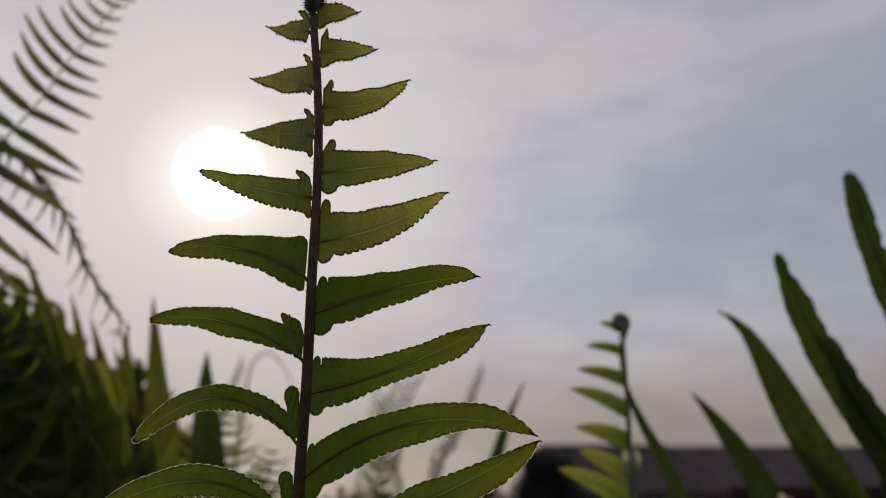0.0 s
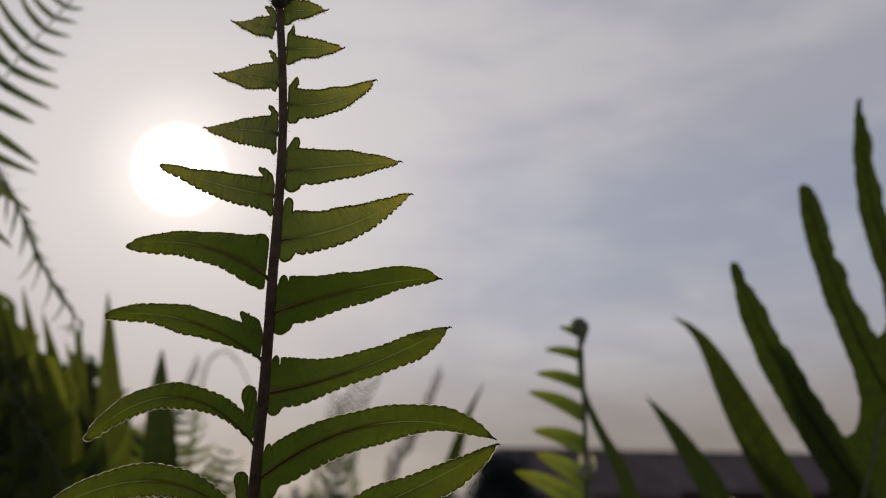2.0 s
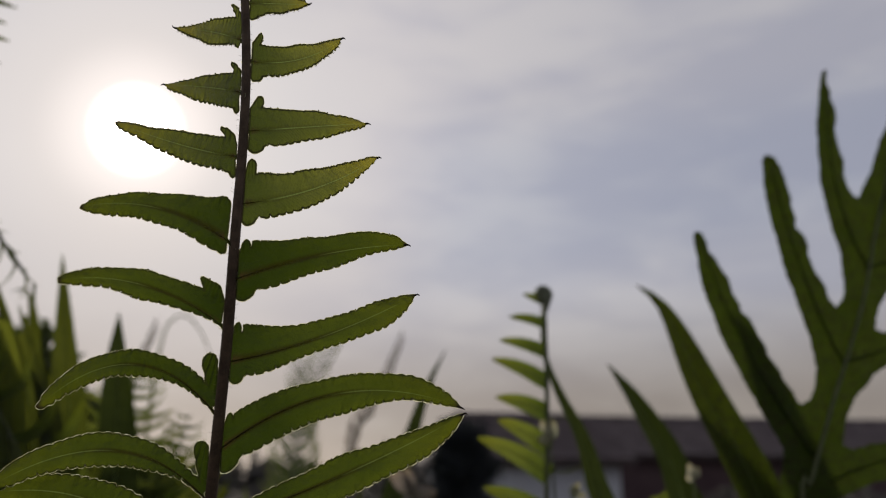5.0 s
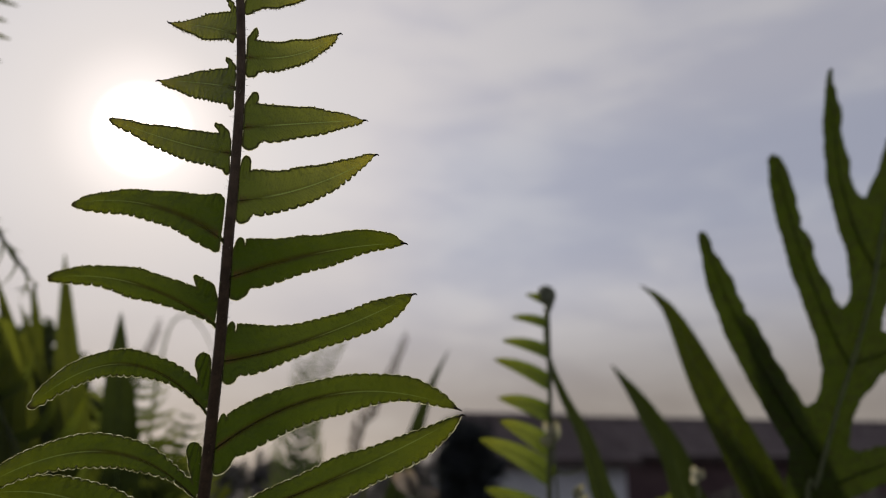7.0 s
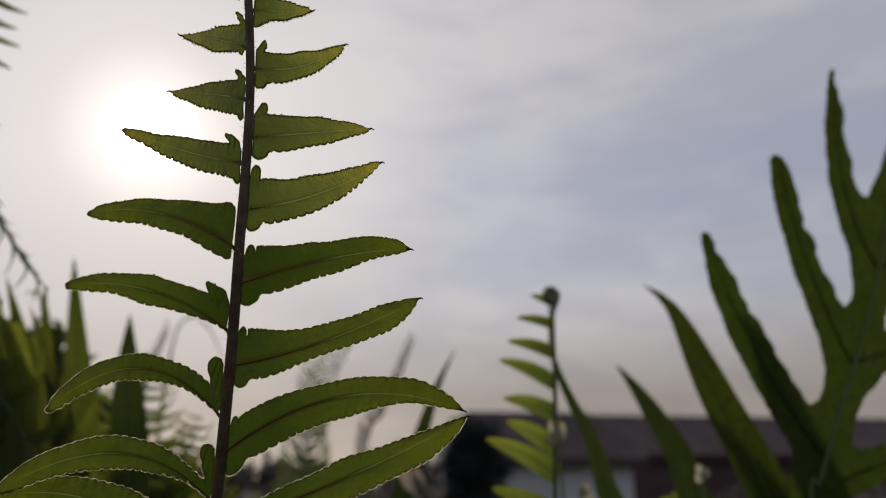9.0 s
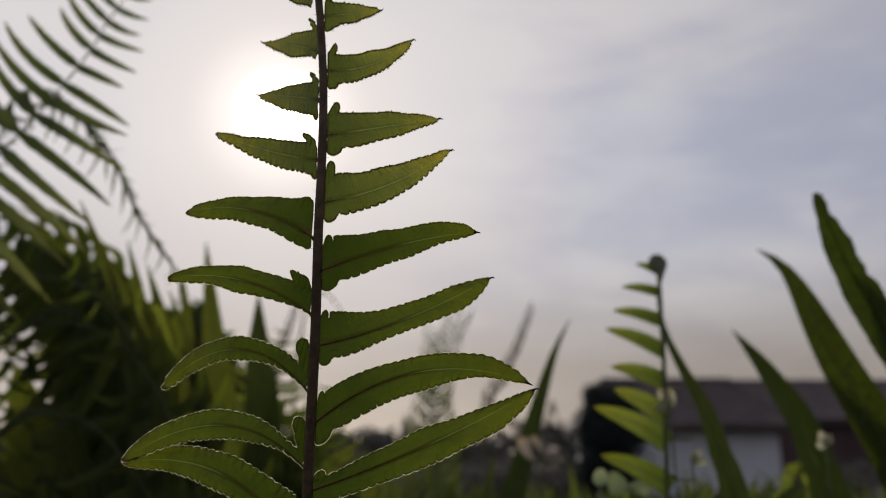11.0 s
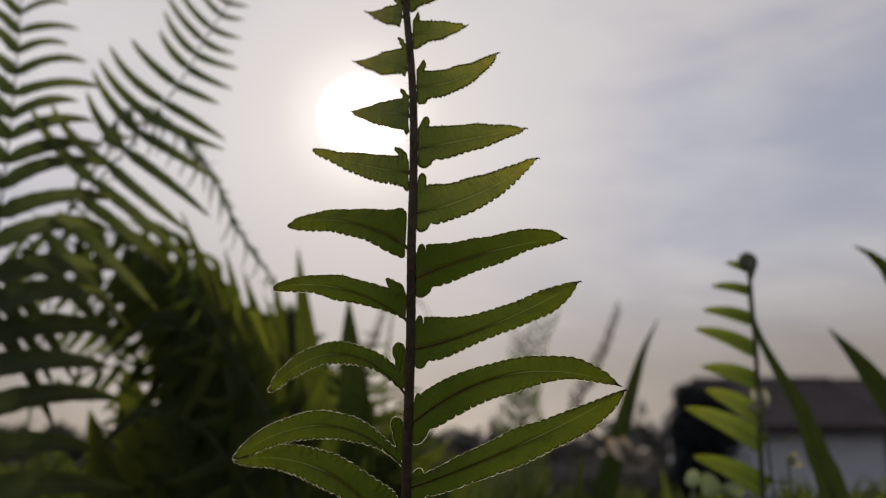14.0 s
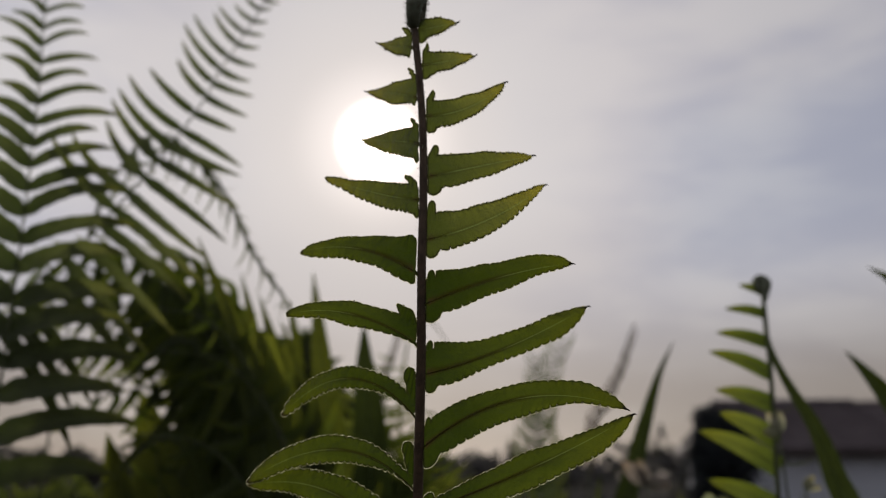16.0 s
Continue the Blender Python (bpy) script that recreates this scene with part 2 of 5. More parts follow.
# Distance haze is mixed into this pale grey leaf colour.
HAZY_LEAF = leaf_material("hazed_leaf", rgb(0.10, 0.092, 0.095), rgb(0.07, 0.065, 0.06), 6.0, 0.3, 0.9)
PALE = leaf_material("pale_leaf", rgb(0.20, 0.24, 0.16), rgb(0.28, 0.33, 0.2), 6.0, 0.45, 0.6)
STEM = plain_material("brown_stem", rgb(0.105, 0.068, 0.040), rgb(0.058, 0.038, 0.023), 300.0, 0.65, 0.4, 0.0004, gloss=0.3)
GREEN_STEM = plain_material("green_stem", rgb(0.08, 0.10, 0.03), rgb(0.05, 0.06, 0.02), 200.0, 0.55, 0.3, 0.0004)
HAIR = plain_material("hair", rgb(0.16, 0.12, 0.07), rgb(0.10, 0.07, 0.04), 400.0, 0.7, 0.0)
BUD = plain_material("hairy_bud", rgb(0.20, 0.22, 0.15), rgb(0.12, 0.13, 0.085), 500.0, 0.75, 0.6, 0.0008)
BARK = plain_material("bark", rgb(0.06, 0.05, 0.04), rgb(0.03, 0.025, 0.02), 20.0, 0.9, 0.6, 0.01)
SOIL = plain_material("soil", rgb(0.035, 0.028, 0.022), rgb(0.018, 0.02, 0.012), 3.0, 0.95, 0.6, 0.01, 8.0, gloss=0.05)
# Tile brown paled towards grey, so the distance haze sits in the colour.
ROOF = plain_material("roof_tile", rgb(0.135, 0.108, 0.113), rgb(0.095, 0.076, 0.08), 1.2, 0.8, 0.4, 0.01)
RENDERED = plain_material("painted_wall", rgb(0.55, 0.57, 0.62), rgb(0.47, 0.48, 0.53), 0.5, 0.85, 0.2)
TIMBER = plain_material("dark_timber", rgb(0.06, 0.04, 0.04), rgb(0.04, 0.03, 0.03), 3.0, 0.7, 0.2)
SEED_HEAD = leaf_material("pinkish_seed_head", rgb(0.17, 0.125, 0.11), rgb(0.20, 0.15, 0.125), 10.0, 0.4, 0.8)
BUSH = leaf_material("bush_leaf", rgb(0.075, 0.088, 0.038), rgb(0.12, 0.15, 0.035), 6.0, 0.5, 0.8)
PETAL = leaf_material("pale_petal", rgb(0.45, 0.43, 0.34), rgb(0.5, 0.47, 0.36), 4.0, 0.5, 0.6)
BLUSH = leaf_material("pinkish_petal", rgb(0.30, 0.25, 0.23), rgb(0.28, 0.23, 0.20), 4.0, 0.5, 0.6)
MAROON = plain_material("dark_red_wall", rgb(0.085, 0.05, 0.055), rgb(0.06, 0.036, 0.042), 0.6, 0.85, 0.2)


def rim_material():
    """The thin pale margin of a pinna."""
    m, n = material("leaf_margin")
    place = n.add("ShaderNodeTexCoord").outputs["Object"]
    patch = n.range(n.noise(place, 700.0, 2.0), 0.4, 0.6)
    skin = n.add("ShaderNodeBsdfPrincipled", {"Base Color": n.mix(patch, rgb(0.12, 0.10, 0.04), rgb(0.36, 0.36, 0.2)), "Roughness": 0.3})
    lit = n.add("ShaderNodeBsdfTranslucent", {0: n.mix(patch, rgb(0.34, 0.34, 0.16), rgb(0.85, 0.85, 0.6))})
    out = n.add("ShaderNodeMixShader", {0: 0.75, 1: skin.outputs[0], 2: lit.outputs[0]})
    n.add("ShaderNodeOutputMaterial", {0: out.outputs[0]})
    return m


RIM = rim_material()


def rib_material():
    """A midrib: dark brown at the stem, pale green towards the tip."""
    m, n = material("midrib")
    along = n.add("ShaderNodeSeparateXYZ", {0: n.add("ShaderNodeUVMap").outputs[0]}).outputs["X"]
    far = n.range(along, 0.55, 0.9)
    skin = n.add("ShaderNodeBsdfPrincipled", {"Base Color": n.mix(far, rgb(0.04, 0.042, 0.016), rgb(0.06, 0.075, 0.024)), "Roughness": 0.5})
    lit = n.add("ShaderNodeBsdfTranslucent", {0: n.mix(far, rgb(0.36, 0.30, 0.12), rgb(0.45, 0.5, 0.18))})
    out = n.add("ShaderNodeMixShader", {0: 0.7, 1: skin.outputs[0], 2: lit.outputs[0]})
    n.add("ShaderNodeOutputMaterial", {0: out.outputs[0]})
    return m


RIB = rib_material()


# ---- building helpers ----
def mesh_of(name, verts, faces, uvs=None, smooth=True):
    me = bpy.data.meshes.new(name)
    me.from_pydata([tuple(v) for v in verts], [], faces)
    if uvs is not None:
        layer = me.uv_layers.new(name="UVMap")
        for loop in me.loops:
            layer.data[loop.index].uv = uvs[loop.vertex_index]
    me.polygons.foreach_set("use_smooth", [smooth] * len(me.polygons))
    me.update()
    return me


def thing(name, label, category, group="", at=(0, 0, 0)):
    ob = tagged(new(name), label, category, group)
    ob.location = at
    return ob


def part(name, me, mat, parent, label=""):
    ob = new(name, me)
    if not me.materials:
        me.materials.append(mat)
    ob.parent = parent
    ob.matrix_parent_inverse = Matrix.Translation(-parent.matrix_basis.translation) if parent.parent is None else Matrix.Identity(4)
    return tagged(ob, label)


def spline(points, count):
    """Evenly stepped places on a smooth curve through the points."""
    p = [Vector(q) for q in points]
    p = [p[0] * 2 - p[1]] + p + [p[-1] * 2 - p[-2]]
    out = []
    for i in range(1, len(p) - 2):
        for k in range(24):
            t = k / 24
            a, b, c, d = p[i - 1], p[i], p[i + 1], p[i + 2]
            out.append(0.5 * (2 * b + (c - a) * t + (2 * a - 5 * b + 4 * c - d) * t * t + (3 * b - a - 3 * c + d) * t ** 3))
    out.append(p[-2])
    run = np.r_[0, np.cumsum([(b - a).length for a, b in zip(out, out[1:])])]
    want = np.linspace(0, run[-1], count)
    arr = np.array([tuple(q) for q in out])
    return [Vector((np.interp(s, run, arr[:, 0]), np.interp(s, run, arr[:, 1]), np.interp(s, run, arr[:, 2]))) for s in want]


def tangents(line):
    n = len(line)
    return [(line[min(i + 1, n - 1)] - line[max(i - 1, 0)]).normalized() for i in range(n)]


def tube_data(line, radii, sides=6, squash=1.0):
    verts, faces, uvs = [], [], []
    tans, radii = tangents(line), [float(r) for r in radii]
    side = tans[0].orthogonal().normalized()
    for i, (p, t) in enumerate(zip(line, tans)):
        side = (side - t * side.dot(t)).normalized()
        other = t.cross(side)
        for k in range(sides):
            a = 2 * math.pi * k / sides
            verts.append(p + radii[i] * (math.cos(a) * side + squash * math.sin(a) * other))
            uvs.append((i / (len(line) - 1), k / sides))
    for i in range(len(line) - 1):
        for k in range(sides):
            a, b = i * sides + k, i * sides + (k + 1) % sides
            faces.append((a, b, b + sides, a + sides))
    faces.append(tuple(range(sides))[::-1])
    faces.append(tuple(range((len(line) - 1) * sides, len(line) * sides)))
    return verts, faces, uvs


def tube(name, line, radii, sides=6):
    return mesh_of(name, *tube_data(line, radii, sides))


def joined(pieces):
    verts, faces, uvs = [], [], []
    for v, f, u in pieces:
        k = len(verts)
        verts += v
        faces += [tuple(i + k for i in q) for q in f]
        uvs += u
    return verts, faces, uvs


def sheet(rows):
    """A grid of points with its uv."""
    verts, faces, uvs = [], [], []
    m = len(rows[0])
    for i, row in enumerate(rows):
        for k, p in enumerate(row):
            verts.append(p)
            uvs.append((i / (len(rows) - 1), k / (m - 1)))
    for i in range(len(rows) - 1):
        for k in range(m - 1):
            a = i * m + k
            faces.append((a, a + 1, a + m + 1, a + m))
    return verts, faces, uvs


def bead(p, r):
    x, y, z = Vector((r, 0, 0)), Vector((0, r, 0)), Vector((0, 0, r))
    v = [p + x, p - x, p + y, p - y, p + z, p - z]
    return v, [(0, 2, 4), (2, 1, 4), (1, 3, 4), (3, 0, 4), (2, 0, 5), (1, 2, 5), (3, 1, 5), (0, 3, 5)], [(0, 0)] * 6


def hairs(line, radii, count, length, rng):
    """Short fine hairs standing off a stem."""
    verts, faces = [], []
    tans, radii = tangents(line), [float(r) for r in radii]
    for _ in range(count):
        i = rng.randrange(1, len(line) - 1)
        t = tans[i]
        out = t.orthogonal().normalized()
        out.rotate(Matrix.Rotation(rng.uniform(0, 6.28), 3, t))
        p = line[i].lerp(line[i + 1], rng.random()) + out * radii[i] * 0.95
        tip = p + (out + t * rng.uniform(-0.3, 0.7)) * length * rng.uniform(0.5, 1.2)
        across = t.cross(out) * length * 0.05
        along = t * length * 0.05
        k = len(verts)
        verts += [p + across, p - across, p + along, tip]
        faces += [(k, k + 1, k + 3), (k + 1, k + 2, k + 3), (k + 2, k, k + 3)]
    return mesh_of("hairs", verts, faces)


# ---- the setting ----
LAWN = -1.0  # the garden lies a metre below the raised fern bed


def ground():
    rings, verts, faces = [0.0] + [0.25 * 1.18 ** i for i in range(60)], [], []
    for i, r in enumerate(rings):
        for k in range(48):
            a = 2 * math.pi * k / 48
            h = 0.02 * noise.noise(Vector((r * math.cos(a) * 2, r * math.sin(a) * 2, 0))) * min(1, 6 / (r + 0.1))
            fall = min(1.0, max(0.0, (r - 1.9) / 0.9))
            verts.append((r * math.cos(a), r * math.sin(a), h - 0.01 + LAWN * fall * fall * (3 - 2 * fall)))
    for i in range(len(rings) - 1):
        for k in range(48):
            a, b = i * 48 + k, i * 48 + (k + 1) % 48
            faces.append((a, b, b + 48, a + 48))
    me = mesh_of("ground", verts, faces)
    me.materials.append(SOIL)
    return tagged(new("ground", me), "dark earth of a raised bed falling to a wide garden", "ground", kind="structure")


ground()


def box_data(x0, x1, y0, y1, z0, z1):
    v = [Vector((x, y, z)) for z in (z0, z1) for y in (y0, y1) for x in (x0, x1)]
    f = [(0, 2, 3, 1), (4, 5, 7, 6), (0, 1, 5, 4), (2, 6, 7, 3), (0, 4, 6, 2), (1, 3, 7, 5)]
    return v, f, [(0, 0)] * 8


def house(x0, x1, y0, depth, eave, ridge, hip, label, walls=RENDERED):
    """A long low house: four plain walls, a hipped tiled roof with a proud eave."""
    root = thing("house", label, "house", "houses behind the garden", ((x0 + x1) / 2, y0 + depth / 2, LAWN))
    t = 0.25
    for side in ((x0, x1, y0, y0 + t), (x0, x1, y0 + depth - t, y0 + depth), (x0, x0 + t, y0 + t, y0 + depth - t), (x1 - t, x1, y0 + t, y0 + depth - t)):
        part("wall", mesh_of("wall", *box_data(*side, LAWN, eave), smooth=False), walls, root)
    o, m = 0.5, y0 + depth / 2
    low = [Vector((x0 - o, y0 - o, eave)), Vector((x1 + o, y0 - o, eave)), Vector((x1 + o, y0 + depth + o, eave)), Vector((x0 - o, y0 + depth + o, eave))]
    high = [Vector((x0 + hip, m, ridge)), Vector((x1 - hip, m, ridge))]
    lift = Vector((0, 0, 0.16))
    v = low + [q + lift for q in low] + [q + lift for q in high]
    f = [(0, 3, 2, 1), (0, 1, 5, 4), (1, 2, 6, 5), (2, 3, 7, 6), (3, 0, 4, 7), (4, 5, 9, 8), (6, 7, 8, 9), (5, 6, 9), (7, 4, 8)]
    roof = part("roof", mesh_of("roof", v, f, smooth=False), ROOF, root, "brown tiled roof")
    courses = []
    for i in range(1, 12):
        s = i / 12
        a, b = v[4].lerp(v[8], s), v[5].lerp(v[9], s)
        courses.append(tube_data([a + Vector((0, -0.02, 0.02)), b + Vector((0, -0.02, 0.02))], [0.05, 0.05], 4))
    part("tile_course", mesh_of("tile_course", *joined(courses)), ROOF, roof)
    part("ridge_cap", tube("ridge_cap", [high[0] + lift * 1.2, high[1] + lift * 1.2], [0.14, 0.14], 6), ROOF, roof)
    part("fascia", mesh_of("fascia", *box_data(x0 - o, x1 + o, y0 - o - 0.04, y0 - o - 0.003, eave - 0.12, eave + 0.17), smooth=False), TIMBER, root)
    return root


house(5.8, 12.2, 31.0, 6.0, 1.35, 3.08, 0.6, "low white-walled house with a brown hipped tile roof")
house(13.4, 44.0, 42.0, 8.0, 1.95, 4.0, 1.2, "long low dark-walled house with a haze-paled brown tile roof", MAROON)


def clump(rng, centre, radii, count, size):
    """Many small leaves scattered through a lumpy crown."""
    pieces = []
    for _ in range(count):
        d = Vector((rng.gauss(0, 1), rng.gauss(0, 1), rng.gauss(0, 1))).normalized()
        r = rng.random() ** 0.4 * (0.8 + 0.35 * noise.noise(d * 2.3 + Vector(centre)))
        p = Vector(centre) + Vector((d.x * radii[0], d.y * radii[1], d.z * radii[2])) * r
        a = Vector((rng.gauss(0, 1), rng.gauss(0, 1), rng.gauss(0, 0.7))).normalized()
        b = a.orthogonal().normalized()
        s = size * rng.uniform(0.6, 1.4)
        n = a.cross(b) * s * 0.15
        pieces.append(([p, p + a * s * 0.5 + b * s * 0.3 + n, p + a * s, p + a * s * 0.5 - b * s * 0.3 + n], [(0, 1, 2), (0, 2, 3)], [(0, 0.5), (0.5, 1), (1, 0.5), (0.5, 0)]))
    return joined(pieces)


def tree(label, at, leaves, size, seed):
    """A dense rounded garden tree, leafy down to the grass: a short trunk, limbs and a crown of many leaf clumps."""
    rng = random.Random(seed)
    root = thing("tree", label, "tree", at=at)
    base = Vector(at)
    top = base + Vector((0.03, 0, 1.9))
    trunk = part("trunk", tube("trunk", spline([base - Vector((0, 0, 0.05)), base.lerp(top, 0.5) + Vector((0.05, 0, 0)), top], 8), [0.09 - 0.008 * i for i in range(8)], 7), BARK, root)
    limbs, pieces = [], []
    for k in range(9):
        a = k * 0.9
        end = base + Vector((math.cos(a) * 0.5, math.sin(a) * 0.5, 0.7 + 0.2 * k))
        limbs.append(tube_data(spline([base.lerp(top, 0.2 + 0.08 * k), base.lerp(top, 0.3 + 0.08 * k).lerp(end, 0.4), end], 6), [0.035, 0.03, 0.025, 0.018, 0.012, 0.006], 5))
    part("limb", mesh_of("limb", *joined(limbs)), BARK, trunk)
    for z, wide, high in ((0.45, 0.86, 0.55), (1.1, 0.84, 0.7), (1.75, 0.74, 0.7), (2.2, 0.58, 0.55)):
        pieces.append(clump(rng, base + Vector((0, 0, z)), (wide, wide * 0.8, high), leaves // 7, size))
        for k in range(6):
            a = rng.uniform(0, 6.28)
            c = base + Vector((math.cos(a) * wide * 0.62, math.sin(a) * wide * 0.5, z + rng.uniform(-0.15, 0.25)))
            pieces.append(clump(rng, c, (wide * 0.36, wide * 0.36, 0.34), leaves // 56, size))
    part("crown", mesh_of("crown", *joined(pieces)), TREE_LEAF, root)
    return root


tree("dense dark rounded garden tree in front of the house", (2.99, 14.8, LAWN), 12000, 0.10, 4)


def far_woods():
    rng = random.Random(9)
    pieces = []
    for k in range(150):
        turn = -75 + k * 1.0 + rng.uniform(-0.4, 0.4)
        a = radians(turn)
        r = rng.uniform(105, 140)
        h = rng.uniform(3.0, 4.9) * r / 110
        if 4.5 < turn < 8.5:
            h = 5.6 * r / 110
        pieces.append(clump(rng, (r * math.sin(a), r * math.cos(a), h * 0.5 + LAWN), (3.2, 3.2, h * 0.62), 46, 2.2))
    me = mesh_of("far_woods", *joined(pieces))
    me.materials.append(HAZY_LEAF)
    return tagged(new("far_woods", me), "distant line of dark trees on the horizon", "woods", kind="stuff")


far_woods()


# ---- the near fern frond ----
ORIGIN = Vector((0, 0, 0.55))
STALK = [(-0.028, 0.16, 0.0), (-0.019, 0.10, 0.18), (-0.0085, 0.050, 0.36), (-0.0027, 0.0235, 0.46), (-0.0009, 0.0157, 0.490), (0.0003, 0.010, 0.5115), (0.0014, 0.0045, 0.532),
         (0.0019, 0.0004, 0.554), (0.0022, 0.0, 0.5705), (0.0020, 0.0, 0.589), (0.0010, 0.0, 0.6046), (-0.0003, 0.0, 0.6174), (-0.0012, 0.0005, 0.626)]


def profile(points, s):
    xs, ys = zip(*points)
    return float(np.interp(s, xs, ys))


STEM_LINE = spline(STALK, 400)


def smooth_profile(points, count):
    """A rounded run of widths through the points."""
    run = np.interp(np.linspace(0, 1, count), *zip(*points))
    wide = max(3, count // 14)
    kernel = np.hanning(2 * wide + 1)
    kernel /= kernel.sum()
    soft = np.convolve(np.pad(run, wide, mode="edge"), kernel, "valid")
    keep = np.clip(np.minimum(np.arange(count), np.arange(count)[::-1]) / wide, 0, 1)
    return soft * keep + run * (1 - keep)


def cut_out(field, xs, ys):
    """The part of a grid where the field is below zero: corners (x, y, depth inside), faces, and the pieces of its outline."""
    corners, faces, outline, index = [], [], [], {}
    inside = field < 0
    cells = inside[:-1, :-1] | inside[1:, :-1] | inside[1:, 1:] | inside[:-1, 1:]

    def corner(i, k):
        if (i, k) not in index:
            index[i, k] = len(corners)
            corners.append((xs[i], ys[k], -field[i, k]))
        return index[i, k]

    def crossing(i, k, p, q):
        key = (i, k, p, q) if (i, k) < (p, q) else (p, q, i, k)
        if key not in index:
            f = field[i, k] / (field[i, k] - field[p, q])
            index[key] = len(corners)
            corners.append((xs[i] * (1 - f) + xs[p] * f, ys[k] * (1 - f) + ys[q] * f, 0.0))
        return index[key]

    for i, k in np.argwhere(cells):
        i, k = int(i), int(k)
        ring = ((i, k), (i + 1, k), (i + 1, k + 1), (i, k + 1))
        face, leaving = [], None
        for e in range(4):
            a, b = ring[e], ring[(e + 1) % 4]
            if inside[a]:
                face.append(corner(*a))
            if inside[a] != inside[b]:
                face.append(crossing(*a, *b))
                if inside[a]:
                    leaving = face[-1]
                elif leaving is not None:
                    outline.append((leaving, face[-1]))
                    leaving = None
                else:
                    first = face[-1]
        if leaving is not None:
            outline.append((leaving, first))
        if len(face) > 2:
            faces.append(tuple(face))
    return np.array(corners), faces, outline


def limb_field(gu, gv, points):
    """Distance to a chain of discs (x, y, radius), rounded at both ends."""
    near = np.full(gu.shape, 9.0)
    for (x0, y0, r0), (x1, y1, r1) in zip(points, points[1:]):
        dx, dy = x1 - x0, y1 - y0
        f = np.clip(((gu - x0) * dx + (gv - y0) * dy) / (dx * dx + dy * dy + 1e-9), 0, 1)
        near = np.minimum(near, np.hypot(gu - x0 - f * dx, gv - y0 - f * dy) - (r0 + (r1 - r0) * f))
    return near


def pinna(parent, a, m, t, above, below, ear, side, half=0.9, seed=0):
    """One leaflet from its foot a over its middle m to its tip t (mm from the frond's origin). above and below: how far the
    blade reaches either side of the midrib at its foot, middle and end; ear: the height of the lobe beside the stem, or its line of discs (x, z, radius)."""
    rng = random.Random(seed)
    tongue = isinstance(ear, tuple)
    above, below = (above[0], above[1] * 1.15, above[2] * 1.25), (below[0], below[1] * 1.08, below[2] * 1.12)
    a, m, t = (ORIGIN + Vector(q) / 1000 for q in (a, m, t))
    centre = STEM_LINE[min(range(len(STEM_LINE)), key=lambda i: abs(STEM_LINE[i].z - a.z))]
    if a.z > 0.47:
        a = Vector((centre.x + (0.0009 if side == "R" else -0.0012), a.y, a.z))
    c = 2 * m - (a + t) / 2
    length = ((m - a).length + (t - m).length) * 1000
    scallops = max(8, round(length / (1.4 if length < 30 else 2.1)))
    tooth = min(1.0, length / 40) ** 1.5
    blunt = side == "L" and a.z < 0.585
    horn = side == "L" and a.z > 0.565
    wave, twist = rng.uniform(0, 6), rng.uniform(-0.15, 0.15)
    step = 0.6 if seed >= 30 else 0.22 if length < 30 else 0.28
    count, rows = 400, [(0, 1.0), (0.12, 0.9), (0.3, 0.5 if horn else 0.33), (0.5, 0.05 if horn else 0.0)]
    even = np.linspace(0, 1, count + 1)
    ups, downs = (smooth_profile([(s, reach[0] * k + reach[1] * (1 - k)) for s, k in rows] + [(0.8, reach[2]), (0.94, reach[2] * (0.58 if not blunt else 0.72)), (1, 0.16 if not blunt else 0.5)], count + 1) for reach in (above, below))
    us = np.arange(-2.0, length + 0.3, step)
    hu, hd, cusps = [], [], []
    for s in np.clip(us / length, 0, 1):
        turn = scallops * s + 0.3 * noise.noise(Vector((s * scallops * 0.5, wave, 0)))
        cusp = 1 - abs(math.sin(math.pi * turn)) ** 0.8
        fade = min(1, s / 0.06, (1 - s) / 0.08)
        edge = -tooth * (0.30 + 0.20 * noise.noise(Vector((s * scallops * 0.8, 3, wave)))) * cusp * fade
        slit = tooth * (0.42 + 0.35 * noise.noise(Vector((s * scallops * 0.8, 7, wave)))) * max(0.0, cusp * 2.2 - 1.2) * fade
        out = s * length
        heel = 1 - 0.10 * math.exp(-((out - 4.4) / 1.2) ** 2) if side == "R" else 1
        hu.append(max(0.08, float(np.interp(s, even, ups)) + 0.10 * math.sin(s * 23 + wave) * fade + edge))
        hd.append(max(0.08, float(np.interp(s, even, downs)) * heel + 0.10 * math.sin(s * 19 + wave * 2) * fade + 0.6 * edge - slit))
        if cusp > 0.6 and 0.08 < s < 0.95 and (not cusps or out - cusps[-1] > 0.6 * length / scallops):
            cusps.append(float(out))
    hu, hd = np.array(hu), np.array(hd)
    vs = np.arange(-max(hd.max(), below[0] * 1.3) - 1.0, max(hu.max(), 13 if tongue else ear, above[0] * 1.6) + 1.5, step)
    gu, gv = np.meshgrid(us, vs, indexing="ij")
    round_by = min(1.5, 0.3 + 0.035 * length)

    def rounded(p, q):
        return np.minimum(np.maximum(p, q) + round_by, 0) + np.hypot(np.maximum(p + round_by, 0), np.maximum(q + round_by, 0)) - round_by

    A, C, T = np.array(a), np.array(c), np.array(t)
    upright = np.array(Vector((0.02, -0.08, 1)).normalized())

    def along(u):
        """The midrib at the distances u: its direction, place, the way across the blade and the share of its length."""
        bow = np.clip(u / length, 0, 1)[:, None]
        tan = (C - A) * (1 - bow) + (T - C) * bow
        tan /= np.linalg.norm(tan, axis=1)[:, None]
        spine = A * (1 - bow) ** 2 + C * 2 * bow * (1 - bow) + T * bow ** 2 + tan * np.minimum(u, 0)[:, None] / 1000
        across = upright - tan * (tan @ upright)[:, None]
